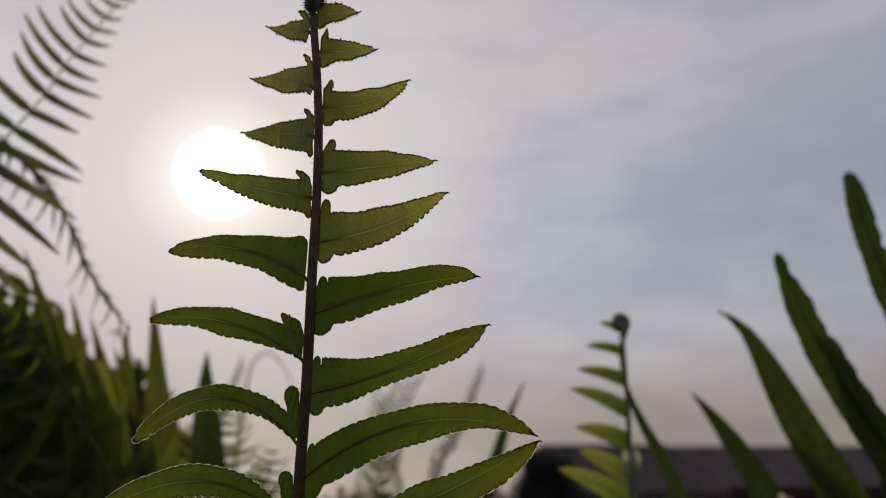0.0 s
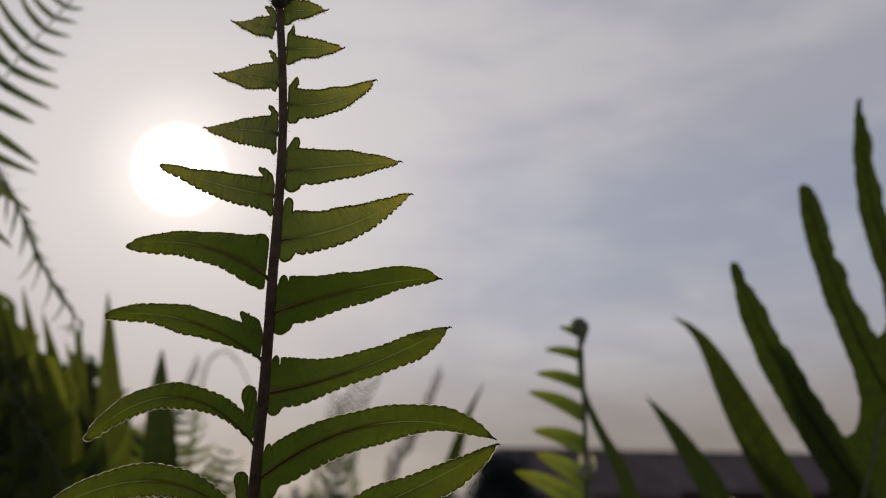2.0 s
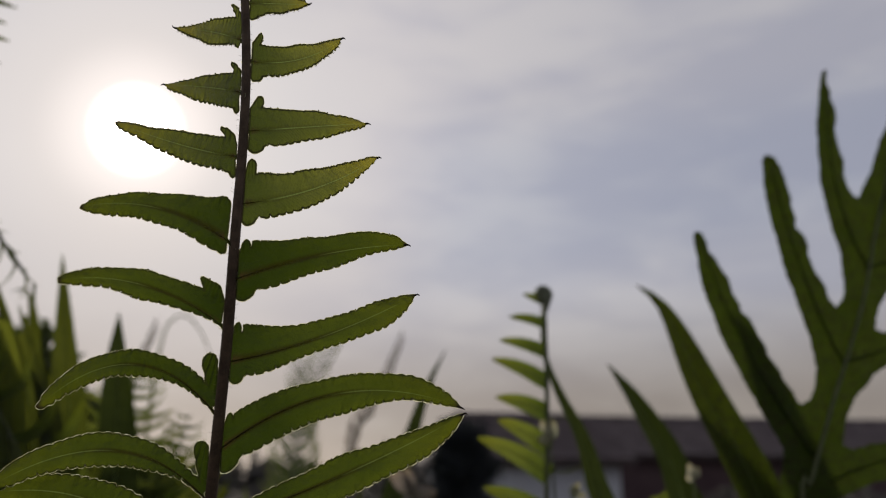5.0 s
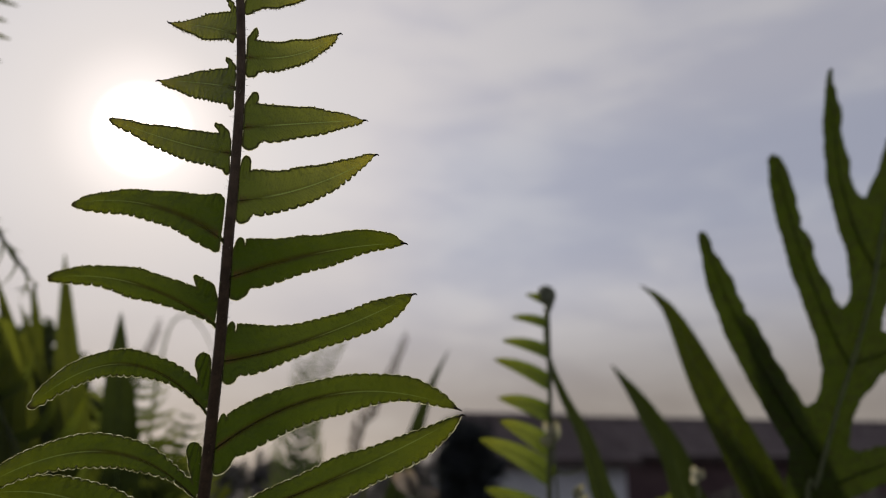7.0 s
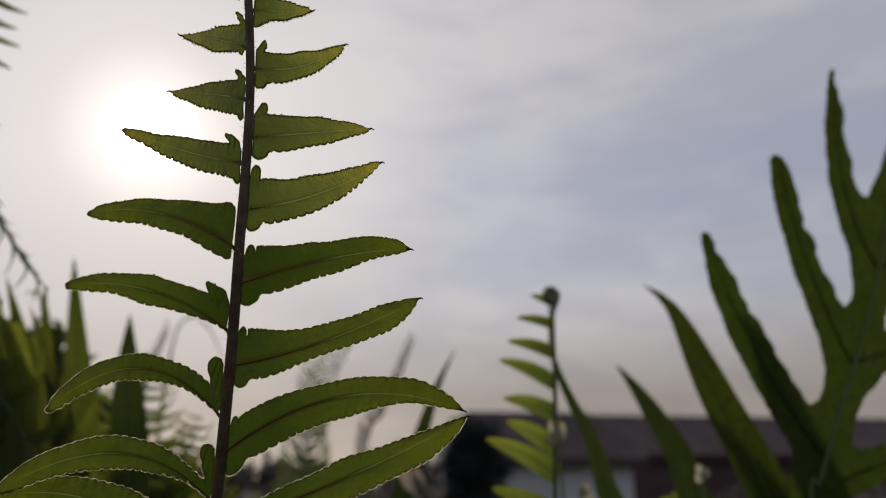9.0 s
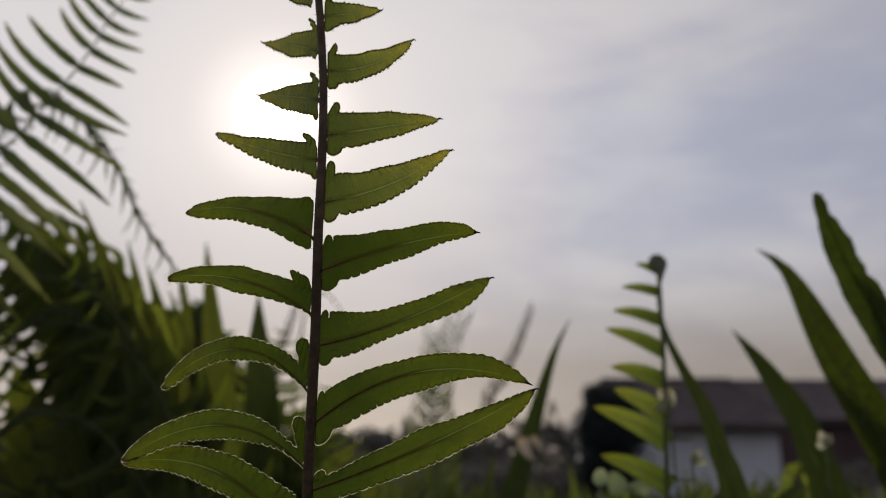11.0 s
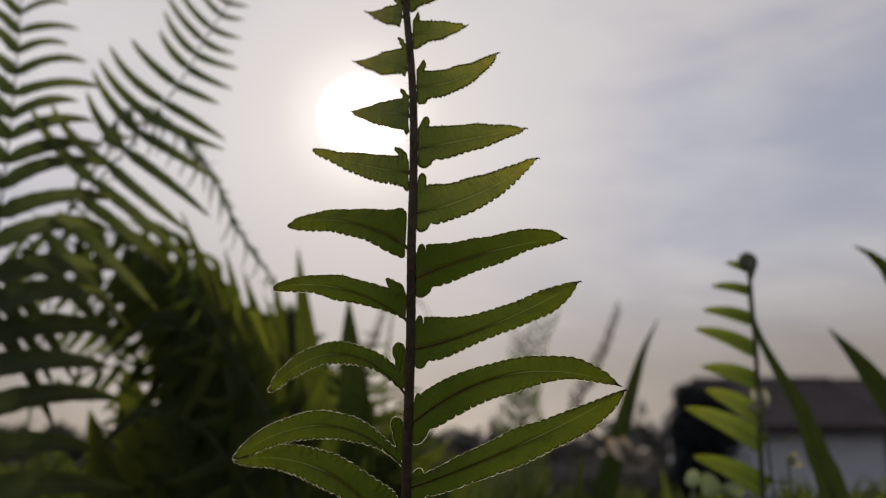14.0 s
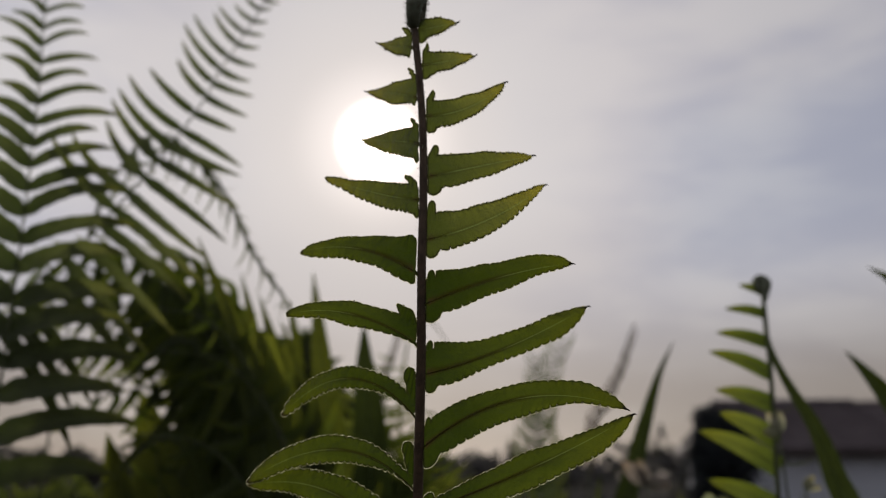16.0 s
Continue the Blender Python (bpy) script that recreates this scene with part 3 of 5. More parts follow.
        across /= np.linalg.norm(across, axis=1)[:, None]
        near = np.clip(1 - bow / (0.75 if horn else 0.22), 0, 1)
        across = across * (1 - near) + upright * near
        across /= np.linalg.norm(across, axis=1)[:, None]
        return tan, spine, across, bow

    foot_gap = 0.3 - gu
    field = np.maximum(np.maximum(rounded(gv - hu[:, None], foot_gap), rounded(-gv - hd[:, None], foot_gap)), gu - length)
    field = np.minimum(field, limb_field(gu, gv, [(-1.4, -0.5, 0.5), (0.2, 0.0, 0.5), (1.5, 0.3, 0.4)]))
    grown = min(1.0, length / 34) ** 0.6
    if side == "R" and below[0] > 2:
        r = round_by * 1.1
        field = np.minimum(field, limb_field(gu, gv, [(r + 0.3, 0, r), (r + 0.25, r - below[0] * 1.16, r * 1.08)]))
    if horn:
        e = above[0]
        field = np.minimum(field, limb_field(gu, gv, [(1.5, 0.0, 1.6), (1.5, 0.55 * e, 1.6), (2.4, 0.90 * e, 1.5), (4.2, 1.16 * e, 1.1), (6.2, 1.32 * e, 0.5)]))
        field = np.minimum(field, limb_field(gu, gv, [(1.2, 0, 1.0), (1.2, 0.6 - below[0] * 1.12, 1.1 * grown)]))
    elif tongue:
        _, spine, across, _ = along(us)
        px, pz = ((spine[:, None, k] - ORIGIN[k]) * 1000 + across[:, None, k] * gv for k in (0, 2))
        finger = limb_field(px, pz, ear)
        cleft = limb_field(px, pz, [(ear[-1][0] - ear[-1][2] - 0.5, ear[-1][1] + 1.5, 0.5), (ear[-1][0] - ear[-1][2] - 0.25, ear[-1][1] - 1.6, 0.12)])
        field = np.minimum(np.maximum(field, -cleft), np.where(gu < 12, finger, 9.0))
    elif ear:
        wide = half * 1.45 * (0.75 + 0.25 * grown)
        cleft = limb_field(gu, gv, [(2 * wide + (2.0 if length < 36 else 0.9), ear * 1.15, 0.5), (2 * wide + 0.5, ear * 0.72, 0.16)])
        field = np.maximum(field, -cleft)
        field = np.minimum(field, limb_field(gu, gv, [(wide + 0.2, 0.5, wide), (wide + 0.15, ear * 0.6, wide), (wide + (1.6 if length < 36 else 0.6), ear - wide, wide * 0.92)]))
    corners, faces, outline = cut_out(field, us, vs)
    tan, spine, across, bow = along(corners[:, 0])
    normal = np.cross(tan, across)
    normal *= np.where(normal[:, 1:2] > 0, -1, 1)
    v = corners[:, 1]
    reach = np.where(v > 0, np.interp(corners[:, 0], us, hu), np.interp(corners[:, 0], us, hd))
    part_v = np.clip(v / np.maximum(reach, 0.3), -1, 1)
    q = bow[:, 0]
    lumps = np.array([noise.noise(Vector((x * 0.26, y * 1.6, wave))) for x, y in zip(corners[:, 0], part_v)])
    crease = 0.55 * np.abs(part_v) ** 0.7 * np.minimum(1, q / 0.1) * (1 - q) ** 0.5 - 0.5 * part_v ** 2 + 0.35 * np.sin(q * 9 + wave + part_v) * np.abs(part_v)
    crease += 0.30 * lumps * np.abs(part_v) + 0.26 * np.sin(2 * np.pi * scallops * q + np.where(v > 0, 1.5, 0)) * np.clip(part_v, -1, 1) ** 4
    place = spine + across * (v / 1000)[:, None] + normal * (crease / 1000 + twist * part_v * 0.002)[:, None]
    hem = np.maximum(0.38 * np.clip(np.abs(part_v), 0, 1), np.where(corners[:, 2] < 0.52, 0.40 + 0.10 * (1 - corners[:, 2] / 0.52), 0))
    marks = [(float(x), float(0.5 + math.copysign(y, w))) for x, y, w in zip(q, hem, v)]
    on, tip_way = (t - c).normalized(), Vector((0.9 if side == "R" else -0.7, 0, 0.9 if a.z > 0.60 else -0.5))
    hook = spline([t - on * 0.0008, t, t + on * 0.0004 + tip_way * 0.0002, t + on * 0.0003 + tip_way * 0.0007], 9)
    claw = tube_data(hook, [0.00016, 0.00022, 0.00025, 0.00025, 0.00023, 0.0002, 0.00017, 0.00013, 0.00008], 6)
    sheets = [([Vector(p) for p in place], faces, marks)] + ([] if blunt else [(claw[0], claw[1], [(1.0, 0.5)] * len(claw[0]))])
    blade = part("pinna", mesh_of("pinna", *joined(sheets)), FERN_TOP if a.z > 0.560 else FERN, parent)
    # the pale margin: a thin lip outside the outline, with pale beads added for glints in the notches
    slope_u, slope_v = np.gradient(field, step)
    lips, lip_of = [], {}
    for pair in outline:
        for k in pair:
            if k in lip_of:
                continue
            i, j = int(np.clip(round((corners[k, 0] - us[0]) / step), 0, len(us) - 1)), int(np.clip(round((corners[k, 1] - vs[0]) / step), 0, len(vs) - 1))
            out = Vector(tan[k]) * slope_u[i, j] + Vector(across[k]) * slope_v[i, j]
            wide = (0.00015 if v[k] < 0 else 0.00009) * rng.uniform(0.5, 1.2)
            p = Vector(place[k])
            lip_of[k] = len(lips)
            lips += [p - out.normalized() * wide * 0.3 + Vector((0, -0.00003, 0)), p + out.normalized() * wide + Vector((0, -0.00006, 0))]
    margin = (lips, [(lip_of[p], lip_of[r], lip_of[r] + 1, lip_of[p] + 1) for p, r in outline], [(0, 0)] * len(lips))
    low = [k for k in lip_of if v[k] < 0 and 0.05 < q[k]]
    low.sort(key=lambda k: corners[k, 0])
    high = [k for k in lip_of if v[k] > 0 and 0.12 < q[k]]
    beads = []
    for u in cusps:
        for edge, chance in ((low, 0.9), (high, 0.35)):
            if edge and rng.random() < chance:
                k = min(edge, key=lambda k: abs(corners[k, 0] - u))
                beads.append(bead(Vector(place[k]) + Vector((0, -0.0002, 0)), 0.00028 * rng.uniform(0.5, 1.3)))
    part("margin", mesh_of("margin", *joined([margin] + beads)), RIM, blade, "pale scalloped margin with beads standing for glints")
    if length < 30 and a.z > 0.59:
        part("hair", hairs([Vector(place[k]) for k in low], [0.0001] * len(low), 220, 0.0006, rng), HAIR, blade)
    dark_part = 0.12 + 0.42 * max(0.0, min(1.0, (0.566 - a.z) / 0.05)) * (1 if side == "R" else 0.45)
    ribs = [a + Vector((-0.0014 if side == "R" else 0.0008, 0.0003, -0.0006))]
    for k in range(40):
        w = dark_part * k / 39
        ribs.append(a * (1 - w) ** 2 + c * 2 * w * (1 - w) + t * w * w + Vector((0, -0.00012, 0)))
    part("midrib", mesh_of("midrib", *tube_data(ribs, list(np.linspace(min(0.00030, length * 0.000006), 0.00004, len(ribs))), 6, 0.5)), RIB, blade)
    return blade


def near_frond():
    root = thing("fern_frond", "tall upright sword fern frond, backlit green with curled tip", "fern frond", at=(-0.028, 0.16, 0))
    line = spline(STALK, 110)
    radii = list(np.linspace(0.0022, 0.00130, 88)) + list(np.linspace(0.00130, 0.00095, 22))
    stalk = part("rachis", tube("rachis", line, radii, 9), STEM, root, "brown hairy central stalk")
    part("hair", hairs(line[60:], radii[60:], 900, 0.0011, random.Random(3)), HAIR, stalk)
    # the furled tip
    coil = [Vector((-0.0016, 0.0005, 0.624))]
    for i in range(30):
        a, r = -1.2 + i * 0.36, 0.0036 * (1 - i / 36)
        coil.append(Vector((-0.0004 + 0.0005 * math.sin(a), 0.0010 - r * math.cos(a), 0.6275 + r * math.sin(a) * 1.25)))
    bud_line = spline(coil, 60)
    bud_r = list(np.linspace(0.0016, 0.0027, 20)) + list(np.linspace(0.0027, 0.0012, 40))
    bud = part("crozier", tube("crozier", bud_line, bud_r, 8), BUD, root, "tightly furled hairy tip")
    part("hair", hairs(bud_line, bud_r, 1100, 0.0013, random.Random(5)), HAIR, bud)
    R, L = "R", "L"
    pinna(root, (0.8, 0.0, 70.9), (5.5, 3.2, 73.9), (10.4, 8.0, 77.5), (3.2, 2.3, 1.1), (3.0, 1.9, 0.8), 5.4, R, 0.6, seed=1)
    pinna(root, (2.2, 0.0, 60.5), (8.7, 4.0, 63.5), (15.0, 10.0, 67.7), (3.7, 2.5, 1.1), (3.3, 2.1, 1.0), 5.8, R, 0.7, seed=2)
    pinna(root, (3.6, 0.0, 45.5), (13.9, 4.2, 49.4), (23.7, 10.5, 59.4), (4.6, 3.1, 1.5), (4.1, 2.5, 1.5), 7.3, R, 0.8, seed=3)
    pinna(root, (3.9, 0.0, 28.2), (17.8, 6.0, 33.1), (30.9, 15.0, 38.9), (5.8, 3.5, 1.7), (4.5, 3.0, 1.6), 8.3, R, 1.05, seed=4)
    pinna(root, (3.7, 0.0, 11.1), (19.1, 6.6, 18.2), (33.9, 16.5, 30.6), (6.8, 4.0, 2.1), (4.2, 3.4, 1.8), 10.2, R, 1.3, seed=5)
    pinna(root, (3.1, 1.4, -5.5), (21.6, 3.2, 1.5), (40.0, 5.9, 5.3), (7.2, 3.5, 3.0), (4.4, 3.4, 1.3), 8.0, R, 1.1, seed=6)
    pinna(root, (2.4, 5.9, -22.6), (22.1, 11.5, -15.5), (44.2, 19.9, -3.2), (8.0, 3.3, 2.3), (4.2, 2.6, 3.5), 8.4, R, 1.0, seed=7)
    pinna(root, (1.6, 10.5, -40.6), (25.6, 6.5, -28.8), (51.3, 0.5, -31.9), (5.2, 3.2, 3.2), (5.0, 4.4, 1.3), 6.2, R, 1.0, seed=8)
    pinna(root, (0.6, 14.6, -56.2), (28.5, 12.2, -45.3), (53.6, 8.6, -32.6), (2.5, 3.7, 1.6), (3.6, 4.3, 3.9), 4.2, R, 1.0, seed=9)
    pinna(root, (-0.4, 19.2, -74.0), (30.7, 19.2, -71.0), (62.3, 19.2, -59.5), (4.3, 4.6, 3.2), (4.3, 4.6, 3.2), 7, R, 1.0, seed=10)
    pinna(root, (-0.9, 0.0, 66.1), (-6.8, 4.8, 69.5), (-13.6, 12.0, 74.7), (3.8, 1.7, 0.7), (2.6, 2.2, 1.0), 4.4, L, 0.8, seed=11)
    pinna(root, (0.2, 0.0, 50.7), (-7.6, 6.4, 55.8), (-17.5, 16.0, 61.4), (5.6, 2.5, 0.8), (1.6, 3.1, 1.5), 7.0, L, 0.95, seed=12)
    pinna(root, (0.9, 0.0, 37.6), (-8.4, 9.6, 42.9), (-20.3, 24.0, 49.7), (4.8, 2.4, 0.8), (4.3, 3.6, 2.0), 6.2, L, 0.95, seed=13)
    pinna(root, (1.0, 0.0, 22.0), (-12.2, 7.2, 26.9), (-29.3, 18.0, 35.9), (4.4, 2.9, 1.3), (3.9, 3.1, 1.6), 6.0, L, 0.65, seed=14)
    pinna(root, (0.4, 0.0, 2.4), (-15.2, 2.2, 9.9), (-31.6, 5.6, 10.3), (8.6, 3.1, 1.6), (3.6, 3.1, 2.5), 0, L, 0.9, seed=15)
    pinna(root, (-0.3, 4.0, -15.3), (-16.1, 0.8, -7.7), (-31.6, -4.0, -8.4), (5.0, 2.9, 1.7), (0.5, 2.9, 1.6), ((-0.6, -14.0, 0.8), (-1.2, -10.5, 1.8), (-2.1, -7.8, 1.9), (-4.3, -5.3, 0.6)), L, 1.1, seed=16)
    pinna(root, (-0.2, 8.6, -33.0), (-20.1, 15.8, -22.3), (-41.2, 26.6, -31.2), (3.6, 2.9, 2.5), (0.3, 2.6, 2.1), ((-0.9, -31.0, 0.9), (-1.5, -27.0, 1.4), (-2.3, -22.1, 1.7)), L, 1.4, seed=17)
    pinna(root, (-2.0, 13.7, -50.8), (-23.5, 18.7, -40.7), (-50.0, 26.2, -49.3), (2.4, 3.5, 2.5), (0.3, 3.4, 2.5), ((-1.8, -48.5, 0.9), (-2.3, -44.5, 1.4), (-3.1, -40.3, 1.6)), L, 1.15, seed=18)
    pinna(root, (-3.0, 18.4, -70.7), (-23.8, 23.2, -52.4), (-51.2, 30.4, -50.0), (8.6, 4.6, 2.7), (0.3, 4.3, 2.7), 8, L, 1.0, seed=19)
    for i in range(9):
        z, y, x = -90 - 21 * i, 23.5 + 6.0 * i, -1.2 - 1.0 * i
        pinna(root, (x + 1, y, z), (x + 30, y + 2, z + 9), (x + 60, y + 6, z + 6), (6, 4.6, 3), (4.2, 4.6, 3), 0.6, R, seed=30 + i)
        pinna(root, (x - 1, y, z - 8), (x - 30, y + 2, z + 2), (x - 60, y + 6, z - 2), (6, 4.6, 3), (4.2, 4.6, 3), 0.6, L, seed=50 + i)
    return root


near_frond()


# ---- other fern fronds ----
def leaflet_mesh(name, mat, bow, slim, seed):
    """A sickle-shaped leaflet 1 long, along x, its face towards z."""
    rng, rows, wave = random.Random(seed), [], seed * 1.7
    for i in range(19):
        s = i / 18
        wide = slim * (0.75 + 0.45 * math.exp(-(s / 0.1) ** 2)) * (min(1, s / 0.03 + 0.35)) * (1 - s ** 2.6) ** 0.8 + 0.004
        wide *= 1 + 0.05 * math.cos(s * 75)
        mid = Vector((s, bow * (4 * s * (1 - s)) * 0.5 - bow * s * s * 0.6, 0.08 * math.sin(s * 3.0) - 0.22 * s * s * abs(bow) * 2))
        rows.append([mid + Vector((0, v * wide * 0.5, 0.05 * wide * (1 - v * v) * 3 + 0.01 * math.sin(9 * s + wave) * v)) for v in (-1, -0.6, -0.2, 0.2, 0.6, 1)])
    me = mesh_of(name, *sheet(rows))
    me.materials.append(mat)
    return me


def leaflets(mat, slim=0.17):
    return [leaflet_mesh("pinna", mat, b, slim, k) for k, b in enumerate((0.18, 0.30, 0.42, 0.08))]


SHADE_SET, SHADE_SLIM, YOUNG_SET = leaflets(SHADE, 0.25), leaflets(SHADE, 0.15), leaflets(YOUNG, 0.26)
FAR_SET = leaflets(FAR_FERN, 0.10)
SKY_SLIM = leaflets(SKY_LEAF, 0.11)
SEED_SET = leaflets(SEED_HEAD, 0.20)
SOFT_SET = leaflets(YOUNG, 0.2)


def axes_matrix(p, x, up, size, flip):
    x = x.normalized()
    z = (up - x * up.dot(x)).normalized()
    y = z.cross(x)
    if flip:
        y, z = -y, -z
    return Matrix(((x.x * size, y.x * size, z.x * size, p.x), (x.y * size, y.y * size, z.y * size, p.y), (x.z * size, y.z * size, z.z * size, p.z), (0, 0, 0, 1)))


def frond(label, points, pairs, left, right, length, seed, meshes, start=0.35, stem=0.0016, group="fern fronds of the bed", face=(0, -1, 0.25), ratio=1.0, sweep=0.3, fade=0.82, name="fern_frond", category="fern frond"):
    """A fern frond with its stalk through the points from the ground to the tip, leaflets in pairs on the part past start."""
    rng = random.Random(seed)
    root = thing(name, label, category, group, points[0])
    line = spline(points, 90)
    stalk = part("rachis", tube("rachis", line[::2], list(np.linspace(stem, stem * 0.35, 45)), 6), GREEN_STEM, root)
    tans = tangents(line)
    up = Vector(face).normalized()
    for k in range(pairs):
        s = start + (1 - start) * (k + 0.5) / pairs
        grown = (s - start) / (1 - start)
        size = length * (0.55 + 0.45 * min(1, grown / 0.25)) * (1 - max(0, grown - 0.45) / 0.55 * fade) 
        for hand, way in ((0, Vector(left)), (1, Vector(right))):
            q = s + (0.5 - hand) * 0.4 / pairs
            i = min(88, max(0, int(q * 89)))
            p = line[i].lerp(line[i + 1], q * 89 - i)
            d = (way.normalized() + tans[i] * sweep * (0.6 + grown) + Vector((rng.uniform(-.1, .1), rng.uniform(-.1, .1), rng.uniform(-.1, .1)))).normalized()
            ob = new("pinna", meshes[rng.randrange(len(meshes))])
            ob.parent = root
            m = axes_matrix(p, d, up + Vector((rng.uniform(-.3, .3), 0, rng.uniform(-.2, .2))), size * (1 if hand == 0 else ratio) * rng.uniform(0.9, 1.1), hand == 1)
            ob.matrix_basis = Matrix.Translation(-Vector(points[0])) @ m
    return root


# ---- strap leaves ----
def strap(label, points, width, seed, mat=STRAP, face=(0, -1, 0.2), tip=0.35, group="strap leaves of the bed", name="strap_leaf", wavy=0.0, bow=1.7):
    """A long blade from the ground to its tip; width: the widest, in metres."""
    rng = random.Random(seed)
    root = thing(name, label, "leaf", group, points[0])
    line = spline(points, 60)
    tans = tangents(line)
    up, rows, wave = Vector(face).normalized(), [], rng.uniform(0, 6)
    for i, (p, t) in enumerate(zip(line, tans)):
        s = i / 59
        side = t.cross(up).normalized()
        normal = side.cross(t)
        wide = width * min(1, 0.25 + s * 1.6) * (1 - max(0, (s - (1 - tip)) / tip) ** bow) + 0.0006
        wob = 1 + 0.04 * math.sin(s * 31 + wave)
        row = []
        for k in range(7):
            v = k / 3 - 1
            edge = 1 + (wavy * math.sin(s * 42 + wave + (2 if v > 0 else 0)) if abs(v) > 0.9 else 0)
            row.append(p + side * (v * 0.5 * wide * wob * edge) + normal * (abs(v) * wide * 0.10 + 0.02 * wide * math.sin(s * 25 + v * 2)))
        rows.append(row)
    blade = part("blade", mesh_of("blade", *sheet(rows)), mat, root)
    part("midrib", tube("midrib", [p + (t.cross(up).normalized().cross(t)) * -0.0004 for p, t in zip(line[::2], tans[::2])], list(np.linspace(width * 0.05, 0.0003, 30)), 5), GREEN_STEM, blade)
    return root


# the small curled frond
def small_frond():
    root = thing("fern_frond", "small young bright green fern frond with a furled tip", "fern frond", "fern fronds of the bed", (0.150, 0.31, 0))
    line = spline([(0.150, 0.31, 0), (0.153, 0.305, 0.25), (0.158, 0.30, 0.472), (0.160, 0.300, 0.528), (0.161, 0.300, 0.560), (0.161, 0.300, 0.586), (0.161, 0.300, 0.606)], 80)
    part("rachis", tube("rachis", line, list(np.linspace(0.0018, 0.0014, 80)), 7), GREEN_STEM, root)
    coil = [Vector((0.1612, 0.30, 0.603))]
    for i in range(24):
        a, r = 0.2 + i * 0.36, 0.0036 * (1 - i / 30)
        coil.append(Vector((0.1612 + r * math.cos(a) - 0.001, 0.3005, 0.6125 + r * 1.25 * math.sin(a))))
    part("crozier", tube("crozier", spline(coil, 40), list(np.linspace(0.0018, 0.0029, 12)) + list(np.linspace(0.0029, 0.0021, 28)), 7), BUD, root, "furled hairy tip")
    feet = [0.608, 0.595, 0.578, 0.560, 0.542, 0.522, 0.507, 0.483, 0.465, 0.44, 0.415]
    tips = [(0.147, 0.612), (0.138, 0.598), (0.132, 0.584), (0.127, 0.573), (0.129, 0.551), (0.130, 0.538), (0.118, 0.528), (0.121, 0.501), (0.125, 0.478), (0.122, 0.45), (0.12, 0.43)]
    wide = [0.005, 0.0062, 0.0080, 0.0095, 0.0105, 0.0115, 0.0125, 0.0125, 0.0125, 0.012, 0.012]
    for z, (tx, tz), wd in zip(feet, tips, wide):
        a, t = Vector((0.1612, 0.300, z)), Vector((tx, 0.297, tz))
        along = t - a
        across = Vector((-along.z, 0, along.x)).normalized()
        rows = []
        for i in range(17):
            s = i / 16
            h = wd * min(1, 0.85 + s) * (1 - s ** 2.2) ** 0.75 + 0.0004
            c = a + along * s + across * (-0.10 * along.length * 4 * s * (1 - s) * 0.55)
            rows.append([c + across * (0.5 * h * v) + Vector((0, 0.0006 * math.cos(v * 2.4), 0)) for v in (-1, -0.5, 0, 0.5, 1)])
        blade = part("pinna", mesh_of("pinna", *sheet(rows)), YOUNG, root)
        part("midrib", tube("midrib", [r[2] + Vector((0, -0.0003, 0)) for r in rows], list(np.linspace(0.0005, 0.0002, 17)), 4), GREEN_STEM, blade)
    for z, size in ((0.540, 0.010), (0.512, 0.017), (0.490, 0.018), (0.468, 0.02)):
        ob = new("pinna", YOUNG_SET[1])
        ob.parent = root
        ob.matrix_basis = Matrix.Translation(-Vector((0.150, 0.31, 0))) @ axes_matrix(Vector((0.161, 0.30, z)), Vector((0.8, -0.5, -0.15)), Vector((0.3, -0.5, 0.8)), size, True)


small_frond()
strap("long green strap leaf narrowing to a thin twisted tip", [(0.250, 0.36, 0), (0.232, 0.345, 0.3), (0.207, 0.33, 0.470), (0.200, 0.330, 0.499), (0.192, 0.330, 0.529), (0.180, 0.330, 0.553), (0.171, 0.330, 0.574), (0.168, 0.330, 0.591), (0.168, 0.330, 0.612)], 0.029, 3, DARK_STRAP, tip=0.30, bow=0.6)


